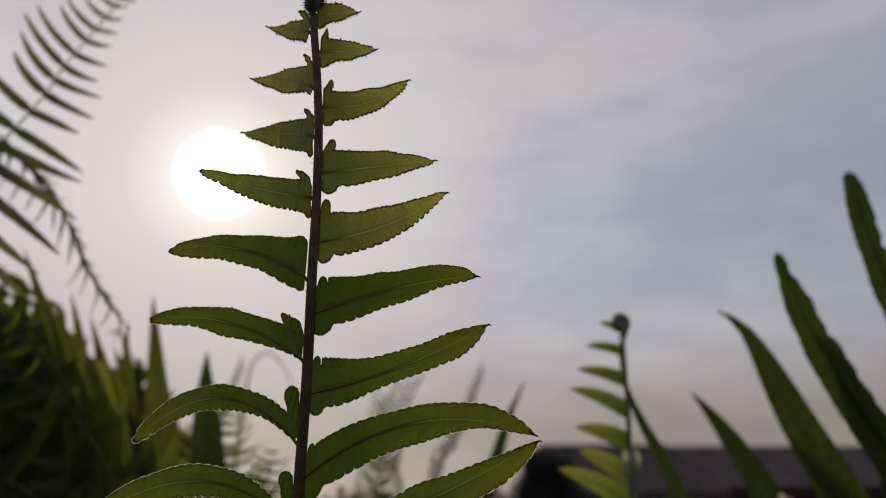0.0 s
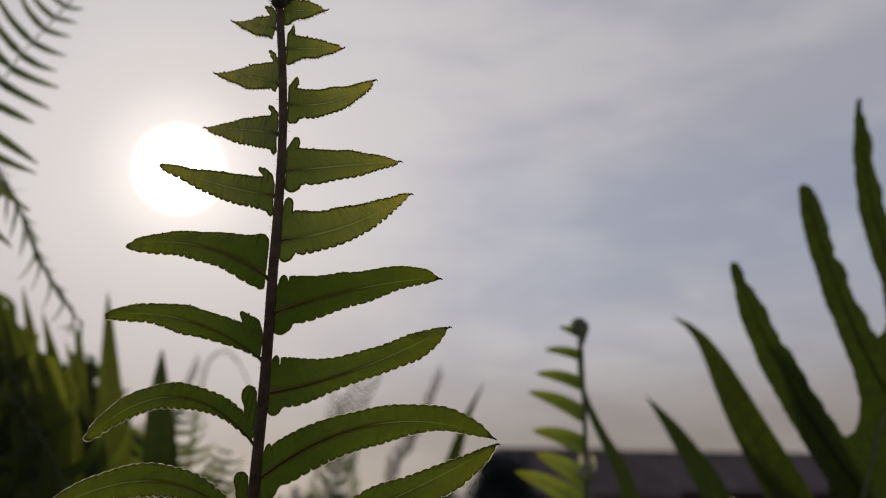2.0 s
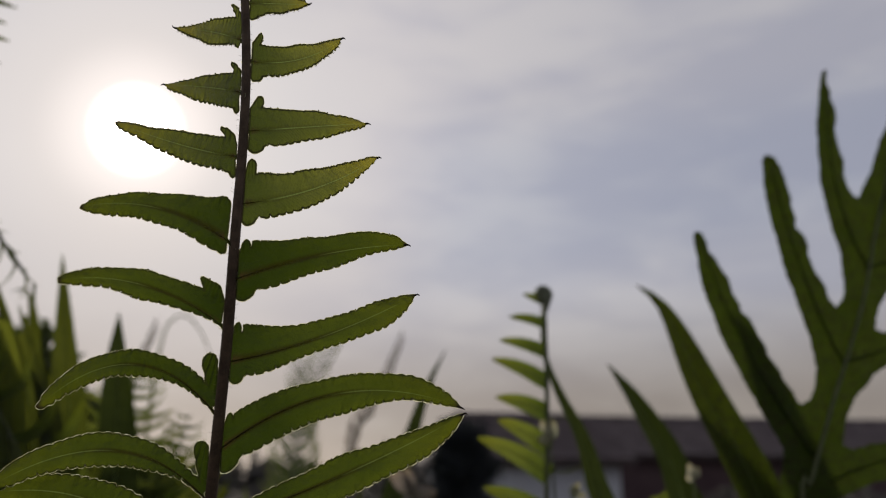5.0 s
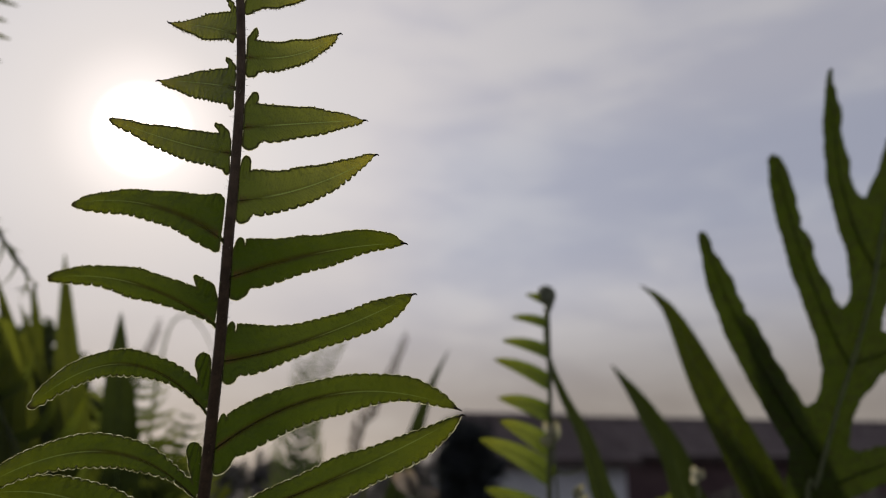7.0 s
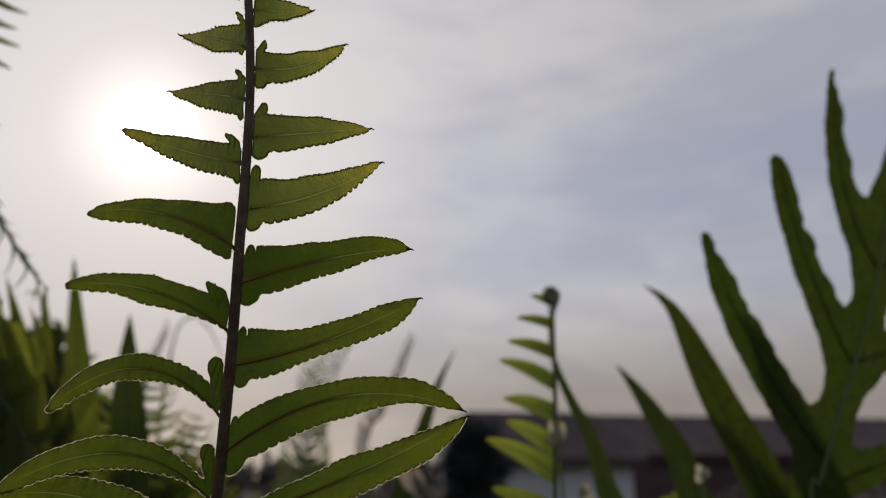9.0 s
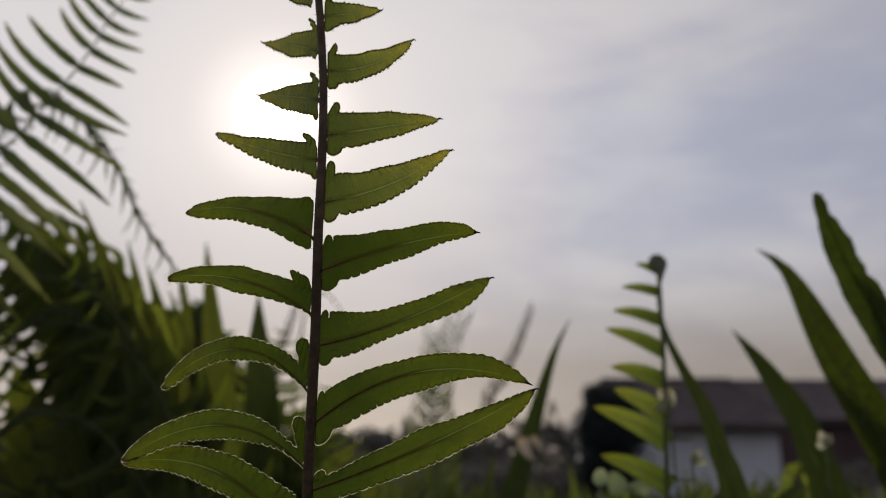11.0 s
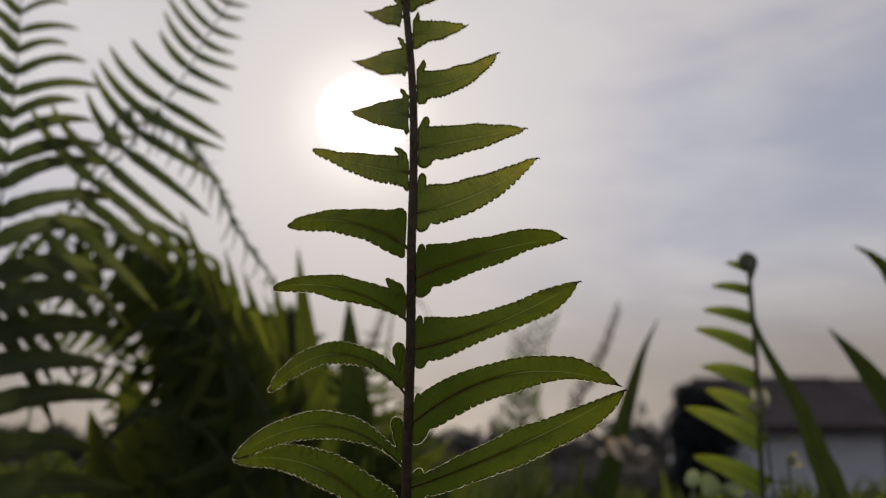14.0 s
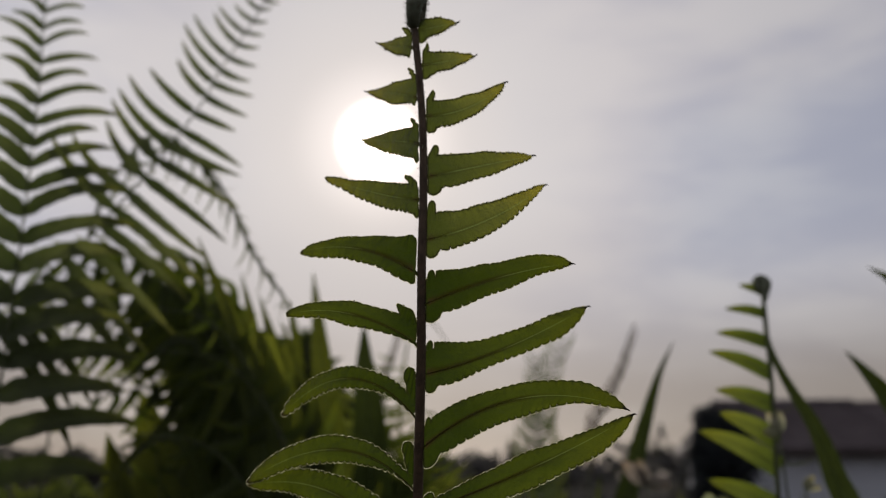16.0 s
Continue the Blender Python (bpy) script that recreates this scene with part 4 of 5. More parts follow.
# the deeply lobed frond
def lobed_frond():
    root = thing("lobed_frond", "large deeply lobed dark green fern frond with wavy edges", "fern frond", at=(0.25, 0.27, 0))
    line = spline([(0.25, 0.27, 0), (0.268, 0.26, 0.25), (0.283, 0.250, 0.486), (0.290, 0.250, 0.503), (0.308, 0.250, 0.544), (0.3241, 0.250, 0.5772), (0.3385, 0.250, 0.6103), (0.3498, 0.250, 0.6447), (0.3600, 0.250, 0.672), (0.368, 0.247, 0.700)], 130)
    part("rachis", tube("rachis", [p + Vector((0, -0.002, 0)) for p in line], list(np.linspace(0.0026, 0.0008, 130)), 7), GREEN_STEM, root)
    # foot, middle and tip of each lobe, its widths from foot to tip, and the bites out of its outer edge
    lobes = (
        ((0.294, 0.250, 0.518), (0.2590, 0.250, 0.580), (0.2352, 0.245, 0.640), (0.0225, 0.0212, 0.0142, 0.0042), ((0.60, 0.0008),)),
        ((0.320, 0.250, 0.567), (0.2992, 0.248, 0.6200), (0.2832, 0.243, 0.689), (0.0220, 0.0200, 0.0158, 0.0088), ((0.70, 0.0056), (0.52, 0.0012))),
        ((0.3440, 0.250, 0.624), (0.3270, 0.247, 0.6751), (0.3278, 0.243, 0.748), (0.0210, 0.0182, 0.0118, 0.0036), ((0.5, 0.0006),)),
        ((0.3498, 0.250, 0.6447), (0.366, 0.247, 0.690), (0.376, 0.243, 0.738), (0.0180, 0.0155, 0.0100, 0.0020), ()),
        ((0.304, 0.250, 0.505), (0.335, 0.252, 0.515), (0.372, 0.255, 0.523), (0.0190, 0.0190, 0.0140, 0.0060), ()),
        ((0.318, 0.250, 0.569), (0.347, 0.252, 0.577), (0.385, 0.255, 0.592), (0.0190, 0.0172, 0.0140, 0.0060), ()),
        ((0.342, 0.250, 0.625), (0.376, 0.250, 0.640), (0.410, 0.250, 0.670), (0.0180, 0.0170, 0.0130, 0.0060), ()),
        ((0.359, 0.250, 0.668), (0.390, 0.250, 0.690), (0.415, 0.250, 0.735), (0.0170, 0.0150, 0.0110, 0.0050), ()))
    discs, ribs = [], []
    for n, (foot, middle, tip, widths, bites) in enumerate(lobes):
        a, m, t = Vector(foot), Vector(middle), Vector(tip)
        c = 2 * m - (a + t) / 2
        rib = []
        for i in range(91):
            s = i / 90
            p = a * (1 - s) ** 2 + c * 2 * s * (1 - s) + t * s * s
            tan = ((c - a) * (1 - s) + (t - c) * s).normalized()
            wob = 0.0004 * math.sin(s * 27 + n * 2) * (0.2 + s) + 0.0003 * math.sin(s * 61 + n)
            bite = sum(deep * math.exp(-((s - at) / 0.03) ** 2) for at, deep in bites)
            h = 0.5 * float(np.interp(s, (0, 0.5, 0.8, 1), widths)) + wob - bite / 2
            rib.append(p)
            discs.append((p.x + wob - tan.z * bite / 2, p.z + tan.x * bite / 2, p.y, max(0.0005, min(h, (1 - s) * (t - a).length + 0.0008)), n))
        ribs.append(rib)
    for p in line:
        if p.z > 0.42:
            discs.append((p.x, p.z, p.y, 0.0105 * min(1, (p.z - 0.42) / 0.05) * min(1, (0.74 - p.z) / 0.12) + 0.0006, len(lobes)))
    discs = np.array(discs)
    step = 0.0012
    xs, zs = np.arange(0.222, 0.432, step), np.arange(0.41, 0.815, step)
    gx, gz = np.meshgrid(xs, zs, indexing="ij")
    total, depth = np.zeros(gx.shape), np.zeros(gx.shape)
    for n in range(len(lobes) + 1):
        near, deep = np.full(gx.shape, 9.0), np.zeros(gx.shape)
        for x, z, y, h, _ in discs[discs[:, 4] == n]:
            d = np.hypot(gx - x, gz - z) - h
            closer = d < near
            near[closer], deep[closer] = d[closer], y
        weight = np.exp(-np.clip(near, -0.03, 0.1) / 0.0046)
        total += weight
        depth += weight * deep
    depth /= total
    field = -0.0046 * np.log(total)
    field += 0.0012 * np.sin(gx * 900 + 3 * np.sin(gz * 400)) * 0.25
    corners, faces, _ = cut_out(field, xs, zs)
    deep = [depth[min(len(xs) - 1, round((x - xs[0]) / step)), min(len(zs) - 1, round((z - zs[0]) / step))] for x, z, _ in corners]
    verts = [Vector((x, y + 0.0016 * noise.noise(Vector((x * 70, z * 70, 1))), z)) for (x, z, _), y in zip(corners, deep)]
    part("blade", mesh_of("blade", verts, faces, [(0.52, 0.3)] * len(verts)), LOBED, root)
    for rib in ribs:
        part("midrib", tube("midrib", [p + Vector((0, -0.0012, 0)) for p in rib[:: 3]], list(np.linspace(0.0008, 0.0003, 31)), 5), LOBED, root)


lobed_frond()
strap("dark green leaf lobe with a curved pointed tip", [(0.32, 0.29, 0), (0.314, 0.29, 0.3), (0.297, 0.300, 0.470), (0.2655, 0.315, 0.562), (0.253, 0.322, 0.602), (0.2450, 0.327, 0.619), (0.2330, 0.330, 0.629)], 0.029, 15, LOBED, tip=0.26, bow=2.4, wavy=0.04)
strap("narrow pointed green leaf leaning over", [(0.36, 0.42, 0), (0.32, 0.41, 0.3), (0.294, 0.40, 0.470), (0.287, 0.40, 0.495), (0.280, 0.400, 0.521), (0.267, 0.40, 0.544), (0.253, 0.400, 0.566), (0.237, 0.400, 0.587)], 0.026, 5, DARK_STRAP, tip=0.24, bow=2.3)
strap("slender dark pointed leaf standing upright", [(0.02, 0.58, 0), (0.052, 0.56, 0.3), (0.086, 0.55, 0.447), (0.101, 0.550, 0.498), (0.114, 0.550, 0.541), (0.130, 0.550, 0.588), (0.145, 0.550, 0.618)], 0.027, 6, DARK_STRAP, tip=0.45)

# the group of fronds beside the near one
def slender_leaf(parent, p, d0, d1, length, wide, seed):
    """A narrow leaflet that bends from one direction into another."""
    gen, rows, at_now = random.Random(seed), [], Vector(p)
    a, b = Vector(d0).normalized(), Vector(d1).normalized()
    for i in range(25):
        q = i / 24
        d = a.lerp(b, q ** 1.2).normalized()
        side = d.cross(Vector((0, -1, 0.2))).normalized()
        normal = side.cross(d)
        h = 0.5 * wide * min(1, 0.45 + q * 5) * (1 - q ** 2.4) ** 0.8 * (1 + 0.05 * math.sin(q * 40 + seed)) + 0.0002
        rows.append([at_now + side * (h * v) + normal * (wide * (0.14 * v * v + 0.04 * math.sin(8 * q + v + seed))) for v in (-1, -0.6, -0.2, 0.2, 0.6, 1)])
        at_now = at_now + d * (length / 24)
    part("pinna", mesh_of("pinna", *sheet(rows)), SKY_LEAF, parent)


def open_frond(label, points, top, foot, step, lengths, widths, left, right, seed, left_foot=0.0, droop=0.0, spread=0.0):
    """A frond seen against the sky: single leaflets at even steps down its stalk. left, right: first and last direction, upper and lower."""
    gen = random.Random(seed)
    root = thing("fern_frond", label, "fern frond", "fern fronds of the bed", points[0])
    line = spline(points, 120)
    part("rachis", tube("rachis", line[::2], list(np.linspace(0.0018, 0.0004, 60)), 6), GREEN_STEM, root)
    z, k = top, 0
    while z > foot:
        p = Vector([float(np.interp(z, [q.z for q in line], [q[c] for q in line])) for c in range(3)])
        g = min(1.0, (top - z) / (top - foot))
        size, wide = profile(lengths, g), profile(widths, g)
        for ways in (left, right):
            if ways is left and z < left_foot:
                continue
            jog = lambda: Vector((gen.uniform(-0.1, 0.1), gen.uniform(-0.25, 0.25), gen.uniform(-0.1, 0.1)))
            d0 = Vector(ways[0]).lerp(Vector(ways[2]), g) + jog()
            d1 = Vector(ways[1]).lerp(Vector(ways[3]), g) + jog()
            reach = ways[4] * (1 + droop * max(0.0, min(1.0, (g - 0.3) / 0.25)) if ways is right else 1)
            slender_leaf(root, p, d0, d1, size * gen.uniform(0.88, 1.1) * reach, wide, seed * 100 + k)
        z -= step * (0.5 + 0.5 * min(1, g * 2.5)) * (1 + spread * max(0.0, g - 0.5) / 0.5) * gen.uniform(0.88, 1.12)
        k += 1
    return root


open_frond("arching fern frond with narrow leaflets against the sky", [(-0.40, 0.34, 0), (-0.37, 0.31, 0.35), (-0.31, 0.28, 0.58), (-0.254, 0.270, 0.640), (-0.212, 0.270, 0.691), (-0.183, 0.270, 0.733), (-0.173, 0.270, 0.755), (-0.155, 0.270, 0.786), (-0.143, 0.270, 0.808), (-0.12, 0.27, 0.86)],
           0.85, 0.59, 0.0105, ((0, 0.008), (0.2, 0.020), (0.4, 0.046), (1, 0.085)), ((0, 0.0020), (0.25, 0.0032), (0.5, 0.0058), (1, 0.0092)),
           ((-0.7, 0, 0.6), (-0.4, 0, 0.92), (-0.75, 0.1, 0.55), (-0.5, 0, 0.8), 1.0), ((0.8, -0.5, -0.6), (0.95, -0.3, 0.1), (0.75, -0.2, -0.55), (0.6, 0, -0.95), 0.62), 11, 0.655, 1.0)
open_frond("upright fern frond with arching narrow leaflets", [(-0.31, 0.30, 0), (-0.295, 0.27, 0.35), (-0.281, 0.250, 0.60), (-0.281, 0.250, 0.643), (-0.282, 0.250, 0.710), (-0.284, 0.250, 0.753), (-0.287, 0.250, 0.804), (-0.289, 0.25, 0.90)],
           0.89, 0.455, 0.0150, ((0, 0.012), (0.17, 0.022), (0.31, 0.038), (0.52, 0.066), (0.75, 0.086), (1, 0.090)), ((0, 0.002), (0.26, 0.0050), (0.48, 0.0105), (0.7, 0.0150), (1, 0.0150)),
           ((-0.5, 0, 0.86), (-0.95, 0, 0.3), (-0.8, 0, 0.4), (-0.95, 0, -0.2), 1.0), ((0.8, -0.1, 0.5), (0.92, 0, -0.4), (0.93, -0.1, 0.22), (0.97, 0, -0.24), 1.0), 12, spread=0.75)
frond("drooping fern frond tip with thin hanging leaflets", [(-0.34, 0.42, 0), (-0.33, 0.38, 0.4), (-0.305, 0.36, 0.66), (-0.268, 0.345, 0.735), (-0.240, 0.34, 0.745), (-0.2167, 0.34, 0.7272), (-0.1964, 0.34, 0.7051), (-0.1826, 0.34, 0.6817), (-0.172, 0.34, 0.6609), (-0.1572, 0.34, 0.6385), (-0.1412, 0.34, 0.6184)],
      22, (-0.25, 0, -0.9), (0.5, 0, -0.6), 0.034, 13, SKY_SLIM, start=0.70, stem=0.0014, sweep=0.55, fade=0.45)
CLUMP = ((-0.262, 0.43, 0.575, 0.0), (-0.262, 0.50, 0.60, 0.005), (-0.225, 0.46, 0.57, 0.01))
for k, (x, y, z, lean) in enumerate(CLUMP):
    frond("spreading dark green fern frond in a dense clump", [(x + 0.04, y + 0.05, 0), (x + 0.02, y + 0.03, z * 0.5), (x, y, z * 0.85), (x + lean, y - 0.03, z), (x + lean * 2.4, y - 0.07, z * 0.99)],
          18, (-0.8, -0.1, 0.2), (0.8, -0.1, -0.1), 0.062, 40 + k, SHADE_SLIM, start=0.3, face=(0.1, -0.9, 0.3))
for k, (dx, dy, dz, size) in enumerate(((0.0, 0.0, 0.0, 0.070), (0.015, 0.07, 0.0, 0.075), (0.045, 0.03, -0.045, 0.062), (-0.005, 0.10, -0.035, 0.075), (0.02, 0.05, -0.085, 0.062), (-0.015, 0.03, -0.02, 0.060), (-0.02, 0.02, 0.018, 0.066), (-0.015, 0.09, 0.028, 0.078))):
    frond("arching dark green fern frond in a dense clump", [(-0.20 + dx, 0.46 + dy, 0), (-0.19 + dx, 0.44 + dy, 0.38), (-0.205 + dx, 0.41 + dy, 0.575 + dz), (-0.245 + dx, 0.39 + dy, 0.638 + dz), (-0.295 + dx, 0.37 + dy, 0.652 + dz), (-0.345 + dx, 0.36 + dy, 0.640 + dz)],
          18, (-0.45, 0.0, -0.9), (-0.55, -0.1, 0.8), size, 140 + k, SHADE_SET, start=0.6, face=(0.15, -1, 0.2), sweep=0.1, fade=0.6, ratio=0.55)
for k, (x, z) in enumerate(((-0.170, 0.585), (-0.185, 0.615), (-0.180, 0.53))):
    frond("leaning green fern frond in a dense clump", [(x + 0.06, 0.40, 0), (x + 0.07, 0.38, z * 0.5), (x + 0.05, 0.36, z * 0.8), (x, 0.34, z * 0.97), (x - 0.06, 0.33, z)],
          11, (-0.75, -0.1, -0.55), (0.55, 0, 0.45), 0.075, 240 + k, SHADE_SET, start=0.3, face=(0.15, -1, 0.2), sweep=0.15)
strap("broad green strap leaf in a dense clump", [(-0.13, 0.40, 0), (-0.145, 0.37, 0.3), (-0.153, 0.350, 0.500), (-0.164, 0.350, 0.555), (-0.180, 0.350, 0.602), (-0.197, 0.350, 0.634), (-0.213, 0.350, 0.668)], 0.040, 7, tip=0.62)
strap("narrow upright strap leaf with a pointed tip", [(-0.14, 0.52, 0), (-0.142, 0.5, 0.3), (-0.144, 0.500, 0.468), (-0.149, 0.500, 0.541), (-0.157, 0.500, 0.588), (-0.164, 0.500, 0.636), (-0.170, 0.500, 0.677)], 0.029, 8, tip=0.30, bow=1.9)
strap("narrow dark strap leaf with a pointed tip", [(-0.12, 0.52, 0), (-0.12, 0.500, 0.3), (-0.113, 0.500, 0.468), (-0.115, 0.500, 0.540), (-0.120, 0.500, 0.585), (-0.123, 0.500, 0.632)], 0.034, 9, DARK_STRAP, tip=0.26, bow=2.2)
strap("broad dark strap leaf standing in a dense clump", [(-0.13, 0.46, 0), (-0.135, 0.44, 0.3), (-0.150, 0.42, 0.525), (-0.172, 0.42, 0.590), (-0.190, 0.42, 0.640)], 0.042, 16, tip=0.5)
strap("broad green strap leaf bending in a dense clump", [(-0.11, 0.46, 0), (-0.115, 0.44, 0.3), (-0.135, 0.42, 0.505), (-0.152, 0.42, 0.572), (-0.172, 0.42, 0.620)], 0.036, 17, tip=0.5)
strap("broad shaded strap leaf in a dense clump", [(-0.17, 0.46, 0), (-0.172, 0.44, 0.3), (-0.178, 0.42, 0.53), (-0.192, 0.42, 0.61), (-0.206, 0.42, 0.658)], 0.038, 18, tip=0.5)
# Back straps take the dark copy, so the clump's shade is in their colour.
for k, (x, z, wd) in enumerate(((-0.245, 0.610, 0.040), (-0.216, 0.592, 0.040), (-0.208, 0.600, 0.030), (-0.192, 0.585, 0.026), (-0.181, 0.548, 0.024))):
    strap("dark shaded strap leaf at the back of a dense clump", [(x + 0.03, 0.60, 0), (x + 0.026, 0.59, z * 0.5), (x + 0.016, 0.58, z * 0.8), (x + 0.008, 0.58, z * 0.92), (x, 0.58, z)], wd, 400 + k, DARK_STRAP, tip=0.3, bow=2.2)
strap("tall bright strap leaf standing in a dense clump", [(-0.165, 0.46, 0), (-0.168, 0.44, 0.25), (-0.1712, 0.42, 0.4725), (-0.1704, 0.42, 0.537), (-0.174, 0.42, 0.575), (-0.183, 0.42, 0.618)], 0.028, 19, SHADE, tip=0.3, bow=2.2)
strap("green strap leaf arching over in a dense clump", [(-0.150, 0.44, 0), (-0.150, 0.41, 0.35), (-0.160, 0.39, 0.56), (-0.1755, 0.38, 0.600), (-0.190, 0.38, 0.576), (-0.2035, 0.38, 0.542), (-0.227, 0.38, 0.503)], 0.022, 20, SHADE, tip=0.4, bow=2.0)
for k, (x, y, z, dx, dz, wd) in enumerate(((-0.20, 0.40, 0.60, -0.075, -0.05, 0.024), (-0.21, 0.46, 0.63, -0.05, -0.01, 0.030), (-0.23, 0.44, 0.62, -0.08, -0.03, 0.024), (-0.26, 0.50, 0.68, -0.03, 0.0, 0.028), (-0.20, 0.38, 0.53, -0.07, -0.05, 0.024), (-0.2, 0.57, 0.65, -0.01, 0.0, 0.03))):
    strap("arching green strap leaf in a dense clump", [(x + 0.03, y + 0.04, 0), (x + 0.02, y + 0.02, z * 0.5), (x + 0.005, y, z * 0.85), (x + dx * 0.35, y - 0.02, z), (x + dx, y - 0.05, z + dz)], wd, 100 + k, tip=0.55, face=(0.2, -1, 0.3))
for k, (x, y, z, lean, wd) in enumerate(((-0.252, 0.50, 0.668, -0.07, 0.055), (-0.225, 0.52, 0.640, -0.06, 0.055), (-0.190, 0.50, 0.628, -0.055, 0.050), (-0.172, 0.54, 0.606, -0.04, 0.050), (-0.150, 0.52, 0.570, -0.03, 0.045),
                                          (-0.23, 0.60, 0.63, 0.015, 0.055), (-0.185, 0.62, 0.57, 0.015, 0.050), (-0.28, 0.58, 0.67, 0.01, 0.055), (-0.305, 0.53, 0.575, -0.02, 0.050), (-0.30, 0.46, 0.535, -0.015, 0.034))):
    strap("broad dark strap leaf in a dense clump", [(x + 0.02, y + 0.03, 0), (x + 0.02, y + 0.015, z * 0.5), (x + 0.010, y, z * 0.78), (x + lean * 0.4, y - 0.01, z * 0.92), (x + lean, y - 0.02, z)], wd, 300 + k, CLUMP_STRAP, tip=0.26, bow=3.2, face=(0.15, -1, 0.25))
frond("blurred light green fern frond behind the strap leaves", [(-0.12, 0.66, 0), (-0.135, 0.63, 0.3), (-0.136, 0.62, 0.48), (-0.134, 0.62, 0.54), (-0.128, 0.62, 0.585), (-0.118, 0.62, 0.615)],
      26, (-0.9, 0, 0.1), (0.95, 0, 0.05), 0.085, 63, SOFT_SET, start=0.6, sweep=0.1)
frond("blurred low fern frond behind the strap leaves", [(-0.10, 0.70, 0), (-0.102, 0.68, 0.3), (-0.100, 0.67, 0.46), (-0.094, 0.67, 0.52), (-0.082, 0.67, 0.565)],
      24, (-0.9, 0, 0.1), (0.95, 0, 0.05), 0.080, 64, SHADE_SET, start=0.6, sweep=0.1)
# the small-leaved bush behind them
def bush(label, at, mounds, leaves, size, seed):
    rng = random.Random(seed)
    root = thing("bush", label, "bush", at=at)
    base = Vector(at)
    crown = []
    for centre, radii in mounds:
        c = Vector(centre)
        part("branch", tube("branch", spline([base, base.lerp(c, 0.5) + Vector((0.01, 0, -0.03)), c + Vector((0, 0, radii[2] * 0.5))], 12), list(np.linspace(0.006, 0.0015, 12)), 6), BARK, root)
        crown.append(clump(rng, c, radii, leaves, size))
        for _ in range(10):
            d = Vector((rng.gauss(0, 1), rng.gauss(0, 0.6), rng.gauss(0.5, 0.8))).normalized()
            crown.append(clump(rng, c + Vector((d.x * radii[0], d.y * radii[1], d.z * radii[2])) * 0.72, [r * 0.33 for r in radii], leaves // 18, size))
    part("crown", mesh_of("crown", *joined(crown)), BUSH, root)
    return root


bush("dense dark green small-leaved bush behind the ferns", (-0.30, 0.86, 0), (((-0.345, 0.86, 0.46), (0.085, 0.08, 0.26)), ((-0.275, 0.83, 0.46), (0.075, 0.08, 0.24)), ((-0.235, 0.85, 0.40), (0.06, 0.07, 0.21)), ((-0.30, 0.85, 0.22), (0.12, 0.10, 0.20))), 2600, 0.026, 21)
# fronds farther off
frond("blurred grey-green fern frond farther off", [(0.0, 0.92, 0), (0.010, 0.90, 0.3), (0.013, 0.900, 0.491), (0.022, 0.900, 0.575), (0.039, 0.900, 0.633), (0.058, 0.900, 0.680)], 46, (-0.8, 0, 0.5), (0.8, 0, 0.4), 0.050, 60, FAR_SET, start=0.45, fade=0.5)
frond("blurred upright fern frond farther off", [(0.03, 0.92, 0), (0.026, 0.90, 0.3), (0.022, 0.900, 0.560), (0.020, 0.900, 0.610), (0.021, 0.900, 0.655)], 46, (-0.8, 0, 0.5), (0.8, 0, 0.4), 0.045, 61, FAR_SET, start=0.5, fade=0.5)
for line in ([(0.06, 0.92, 0), (0.075, 0.9, 0.35), (0.0858, 0.9, 0.5441), (0.1024, 0.9, 0.5822), (0.1266, 0.9, 0.6286), (0.1492, 0.9, 0.6853)],
             [(-0.22, 0.92, 0), (-0.20, 0.9, 0.4), (-0.186, 0.9, 0.60), (-0.1721, 0.9, 0.6504), (-0.1590, 0.9, 0.692)]):
    frond("slender pinkish-brown grass head farther off", line, 30, (-0.6, 0, 0.6), (0.6, 0, 0.6), 0.020, 62, SEED_SET, start=0.72, fade=0.4, sweep=0.8, group="grass heads in the bed", name="grass_head", category="grass")
strap("thin grass blade arching over farther off", [(-0.17, 0.92, 0), (-0.165, 0.9, 0.4), (-0.153, 0.9, 0.66), (-0.1311, 0.9, 0.7082), (-0.1054, 0.9, 0.6875), (-0.0892, 0.9, 0.6524)], 0.0038, 65, CLUMP_STRAP, tip=0.3)


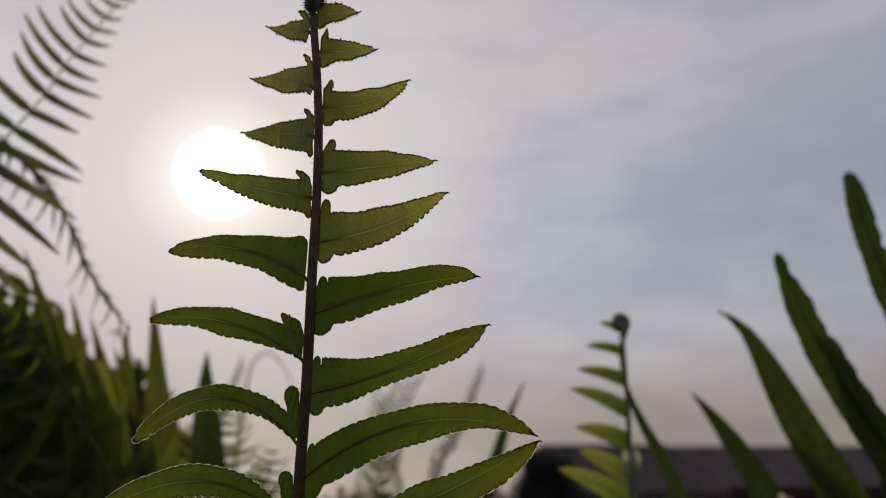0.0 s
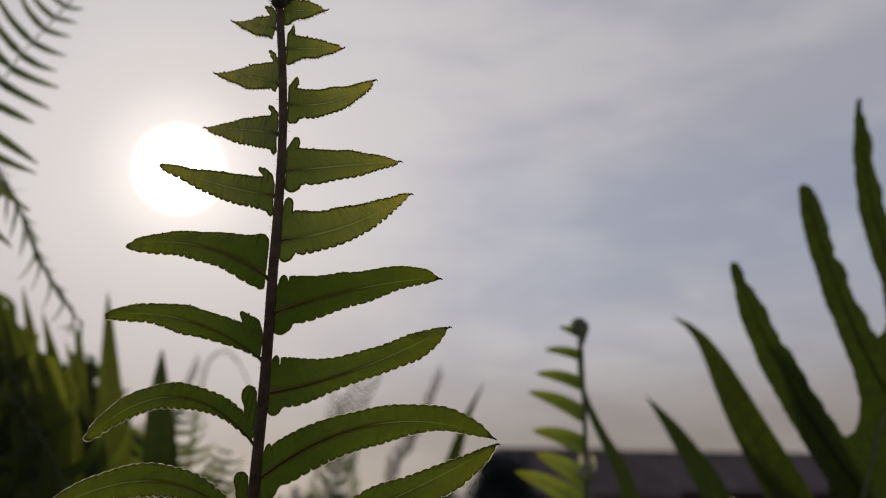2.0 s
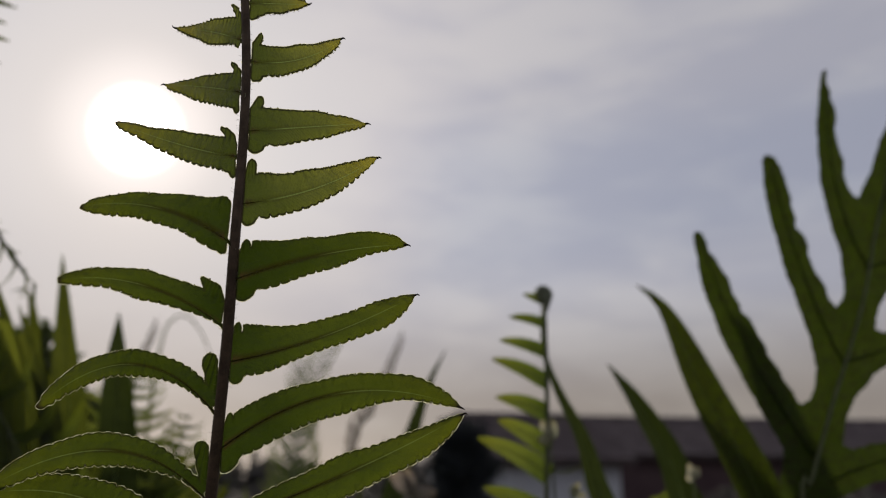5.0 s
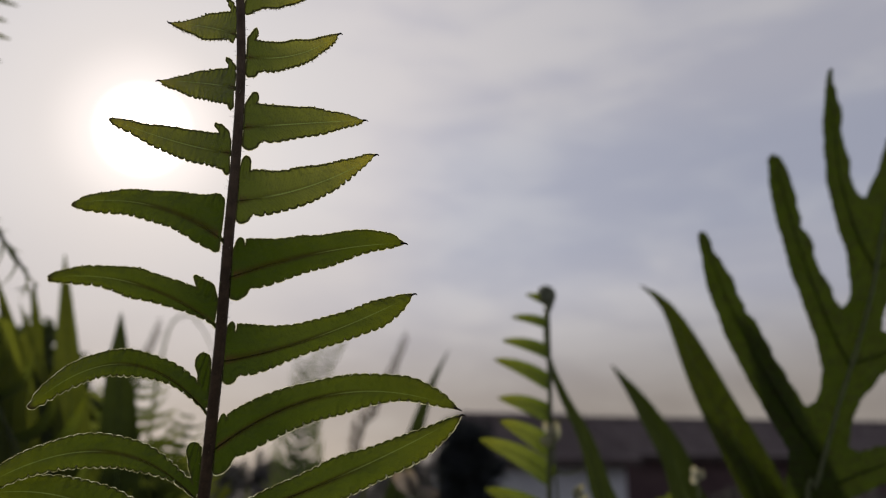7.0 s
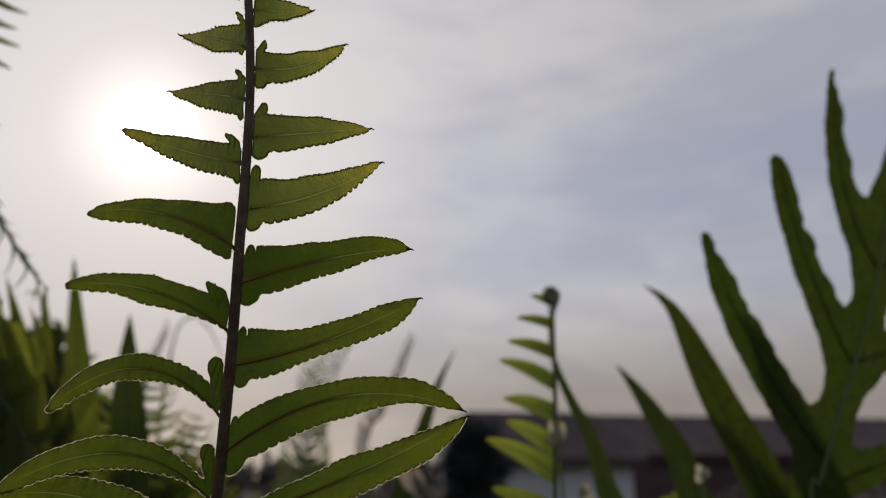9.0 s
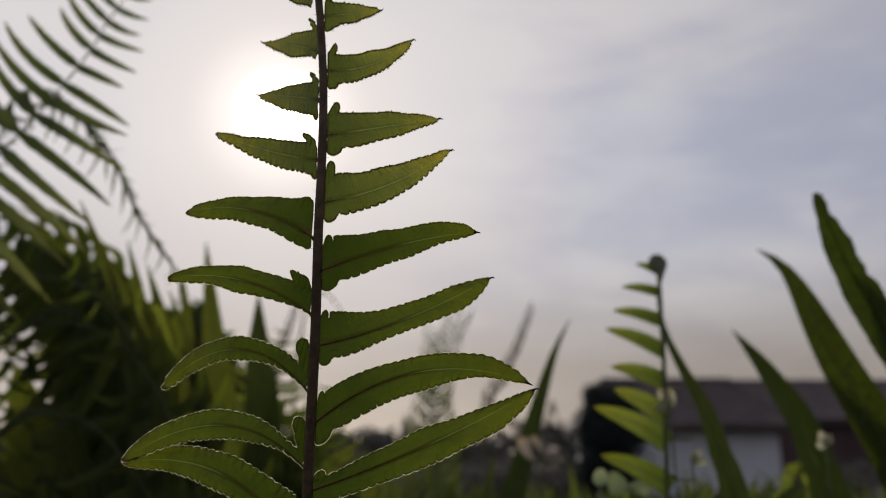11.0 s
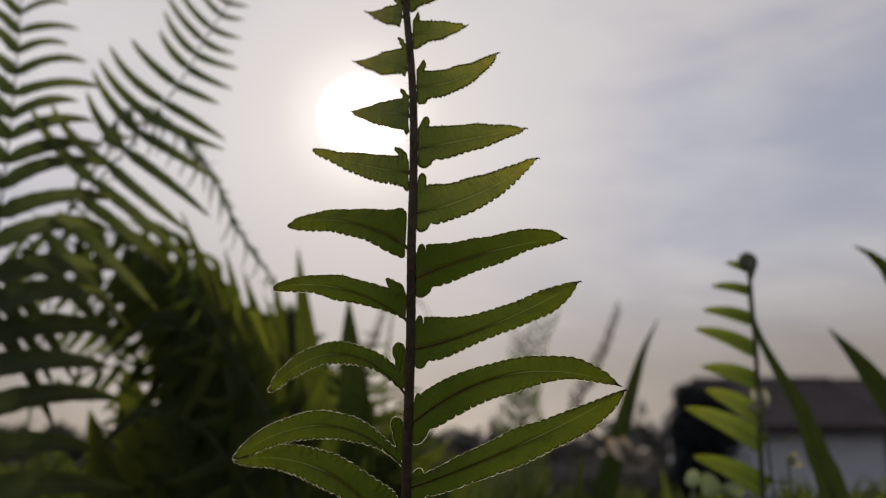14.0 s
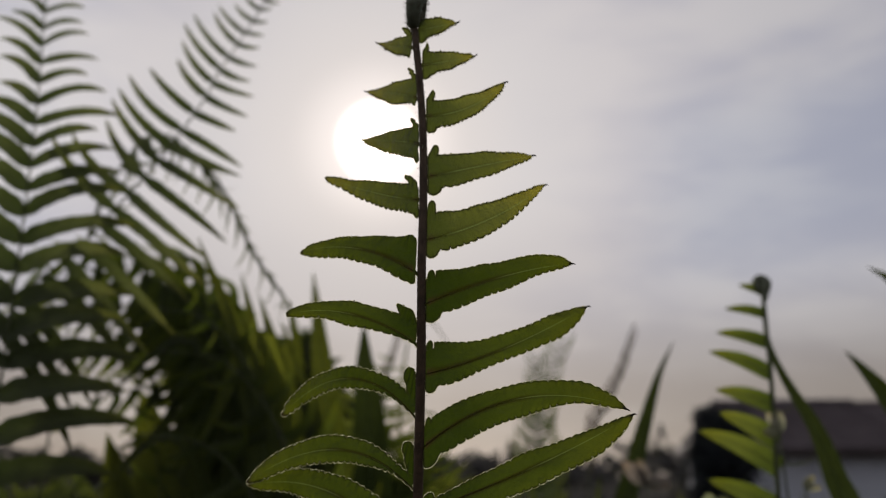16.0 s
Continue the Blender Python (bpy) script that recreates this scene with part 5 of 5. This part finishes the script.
# ---- low growth that hides the ground ----
def undergrowth():
    """Tangled dark leaves from the ground up, higher where the fern clump stands."""
    gen, pieces = random.Random(77), []
    heap = ((-40, -0.6), (-30, -0.4), (-26, -0.2), (-24, 1), (-22, 6), (-19, 8), (-17, 6.5), (-15, 5.0), (-13, 3.8), (-12, 3.6), (-10, 2.2), (-8, 0.3), (-6, -2.0), (40, -3.0))
    for k in range(26000):
        y = 0.62 + 0.85 * gen.random() ** 1.2
        az = gen.uniform(-38, 38)
        dist = y + 0.2
        x = 0.03 + dist * math.tan(radians(az))
        if k >= 15000:
            around = radians(gen.uniform(40, 320))
            x, y, az = 0.03 + (0.5 + dist) * math.sin(around), -0.2 + (0.5 + dist) * math.cos(around), 40
        lift = profile(heap, az) if y < 1.1 else -3.0
        top = 0.50 + dist * math.tan(radians(lift + 2.2 * noise.noise(Vector((x * 11, y * 5, 0)))))
        z = max(0.0, top - 0.05) * gen.random() ** 0.6
        a = Vector((gen.gauss(0, 0.7), gen.gauss(0, 0.7), gen.gauss(0.6, 0.5))).normalized()
        b = a.orthogonal().normalized()
        b.rotate(Matrix.Rotation(gen.uniform(0, 6.28), 3, a))
        size = gen.uniform(0.03, 0.075) * (1 + 0.45 * min(y, 1.0))
        p, n = Vector((x, y, z)), a.cross(b) * size * 0.08
        pieces.append(([p, p + a * size * 0.4 + b * size * 0.11 + n, p + a * size, p + a * size * 0.4 - b * size * 0.11 + n], [(0, 1, 2), (0, 2, 3)], [(0, 0.5), (0.4, 1), (1, 0.5), (0.4, 0)]))
    me = mesh_of("undergrowth", *joined(pieces))
    me.materials.append(LOW)
    return tagged(new("undergrowth", me), "tangle of dark green leaves covering the ground", "undergrowth", kind="stuff")


undergrowth()


def hedge_line():
    """Low bushes across the garden's far side."""
    gen, pieces = random.Random(31), []
    for k in range(170):
        a = radians(-80 + 0.95 * k)
        r = gen.uniform(17, 24)
        if 13 < -80 + 0.95 * k < 24:
            continue
        h = 1.5 * gen.uniform(0.75, 1.15)
        pieces.append(clump(gen, (r * math.sin(a), r * math.cos(a), LAWN + h * 0.45), (0.7, 0.7, h * 0.6), 110, 0.28))
    me = mesh_of("hedge", *joined(pieces))
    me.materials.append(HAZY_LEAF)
    return tagged(new("hedge", me), "line of low dark bushes across the garden", "hedge", kind="stuff")


hedge_line()


# ---- small plants low beside the young frond ----
def round_leaf(parent, foot, tip, wide, mat, seed, name="leaf"):
    """A cupped rounded leaf on a short stalk."""
    gen = random.Random(seed)
    a, t = Vector(foot), Vector(tip)
    along = t - a
    across = along.cross(Vector((0, 1, 0))).normalized()
    rows = []
    for i in range(17):
        s = i / 16
        h = wide * math.sin(math.pi * min(1, s ** 0.8)) ** 0.6 * 0.5 + 0.0004
        rows.append([a + along * s + across * (h * v) + Vector((0, -0.16 * wide * (1 - v * v) + 0.05 * wide * math.sin(5 * s + seed), 0)) for v in (-1, -0.6, -0.2, 0.2, 0.6, 1)])
    part(name, mesh_of(name, *sheet(rows)), mat, parent)


def low_plant(label, at, leaves, mat, size, top, seed):
    gen = random.Random(seed)
    root = thing("low_plant", label, "plant", at=at)
    base = Vector(at)
    for k in range(leaves):
        foot = base + Vector((gen.uniform(-1, 1) * size * 1.6, gen.uniform(-1, 1) * size, top - size * gen.uniform(0.2, 2.4)))
        way = Vector((gen.uniform(-1, 1), gen.uniform(-0.5, 0.5), gen.uniform(-0.1, 0.9))).normalized()
        stem = spline([base + Vector((0, 0, 0)), base.lerp(foot, 0.6) + Vector((gen.uniform(-0.01, 0.01), 0, 0.02)), foot], 10)
        part("stalk", tube("stalk", stem, list(np.linspace(0.0014, 0.0007, 10)), 5), GREEN_STEM, root)
        round_leaf(root, foot, foot + way * size * gen.uniform(0.8, 1.3), size * gen.uniform(0.5, 0.8), mat, seed * 31 + k)
    return root


low_plant("low plant with pale grey-green rounded leaves", (0.118, 0.31, 0), 9, PALE, 0.015, 0.490, 5)
low_plant("low plant with yellow-green oval leaves", (0.315, 0.50, 0), 10, YOUNG, 0.015, 0.496, 6)
low_plant("low plant with dark oval leaves", (0.232, 0.39, 0), 6, DARK_STRAP, 0.028, 0.482, 7)


def pale_flower(label, at, tip, size, mat, seed):
    """A small half-open flower on a thin stalk: three cupped petals round its tip."""
    gen = random.Random(seed)
    root = thing("flower", label, "flower", "small pale flowers in the bed", at)
    base, top = Vector(at), Vector(tip)
    part("stalk", tube("stalk", spline([base, base.lerp(top, 0.6) + Vector((0.006, 0.004, 0)), top], 16), list(np.linspace(0.0012, 0.0006, 16)), 5), GREEN_STEM, root)
    for k in range(3):
        way = Vector((gen.uniform(-0.6, 0.6), gen.uniform(-0.4, 0.2), 1 - 0.5 * k)).normalized()
        round_leaf(root, top, top + way * size * gen.uniform(0.8, 1.2), size * gen.uniform(0.4, 0.6), mat, seed * 7 + k, "petal")
    return root


pale_flower("small pale half-open flower beside the young fern", (0.175, 0.33, 0), (0.1625, 0.300, 0.527), 0.012, PETAL, 1)
pale_flower("small white flower low beside the young fern", (0.186, 0.33, 0), (0.1735, 0.300, 0.497), 0.008, PETAL, 2)
pale_flower("small cream flower bud between the leaves", (0.275, 0.38, 0), (0.2725, 0.350, 0.507), 0.010, PETAL, 3)
pale_flower("pinkish pale flower with drooping petals", (0.10, 0.54, 0), (0.109, 0.500, 0.497), 0.022, BLUSH, 4)
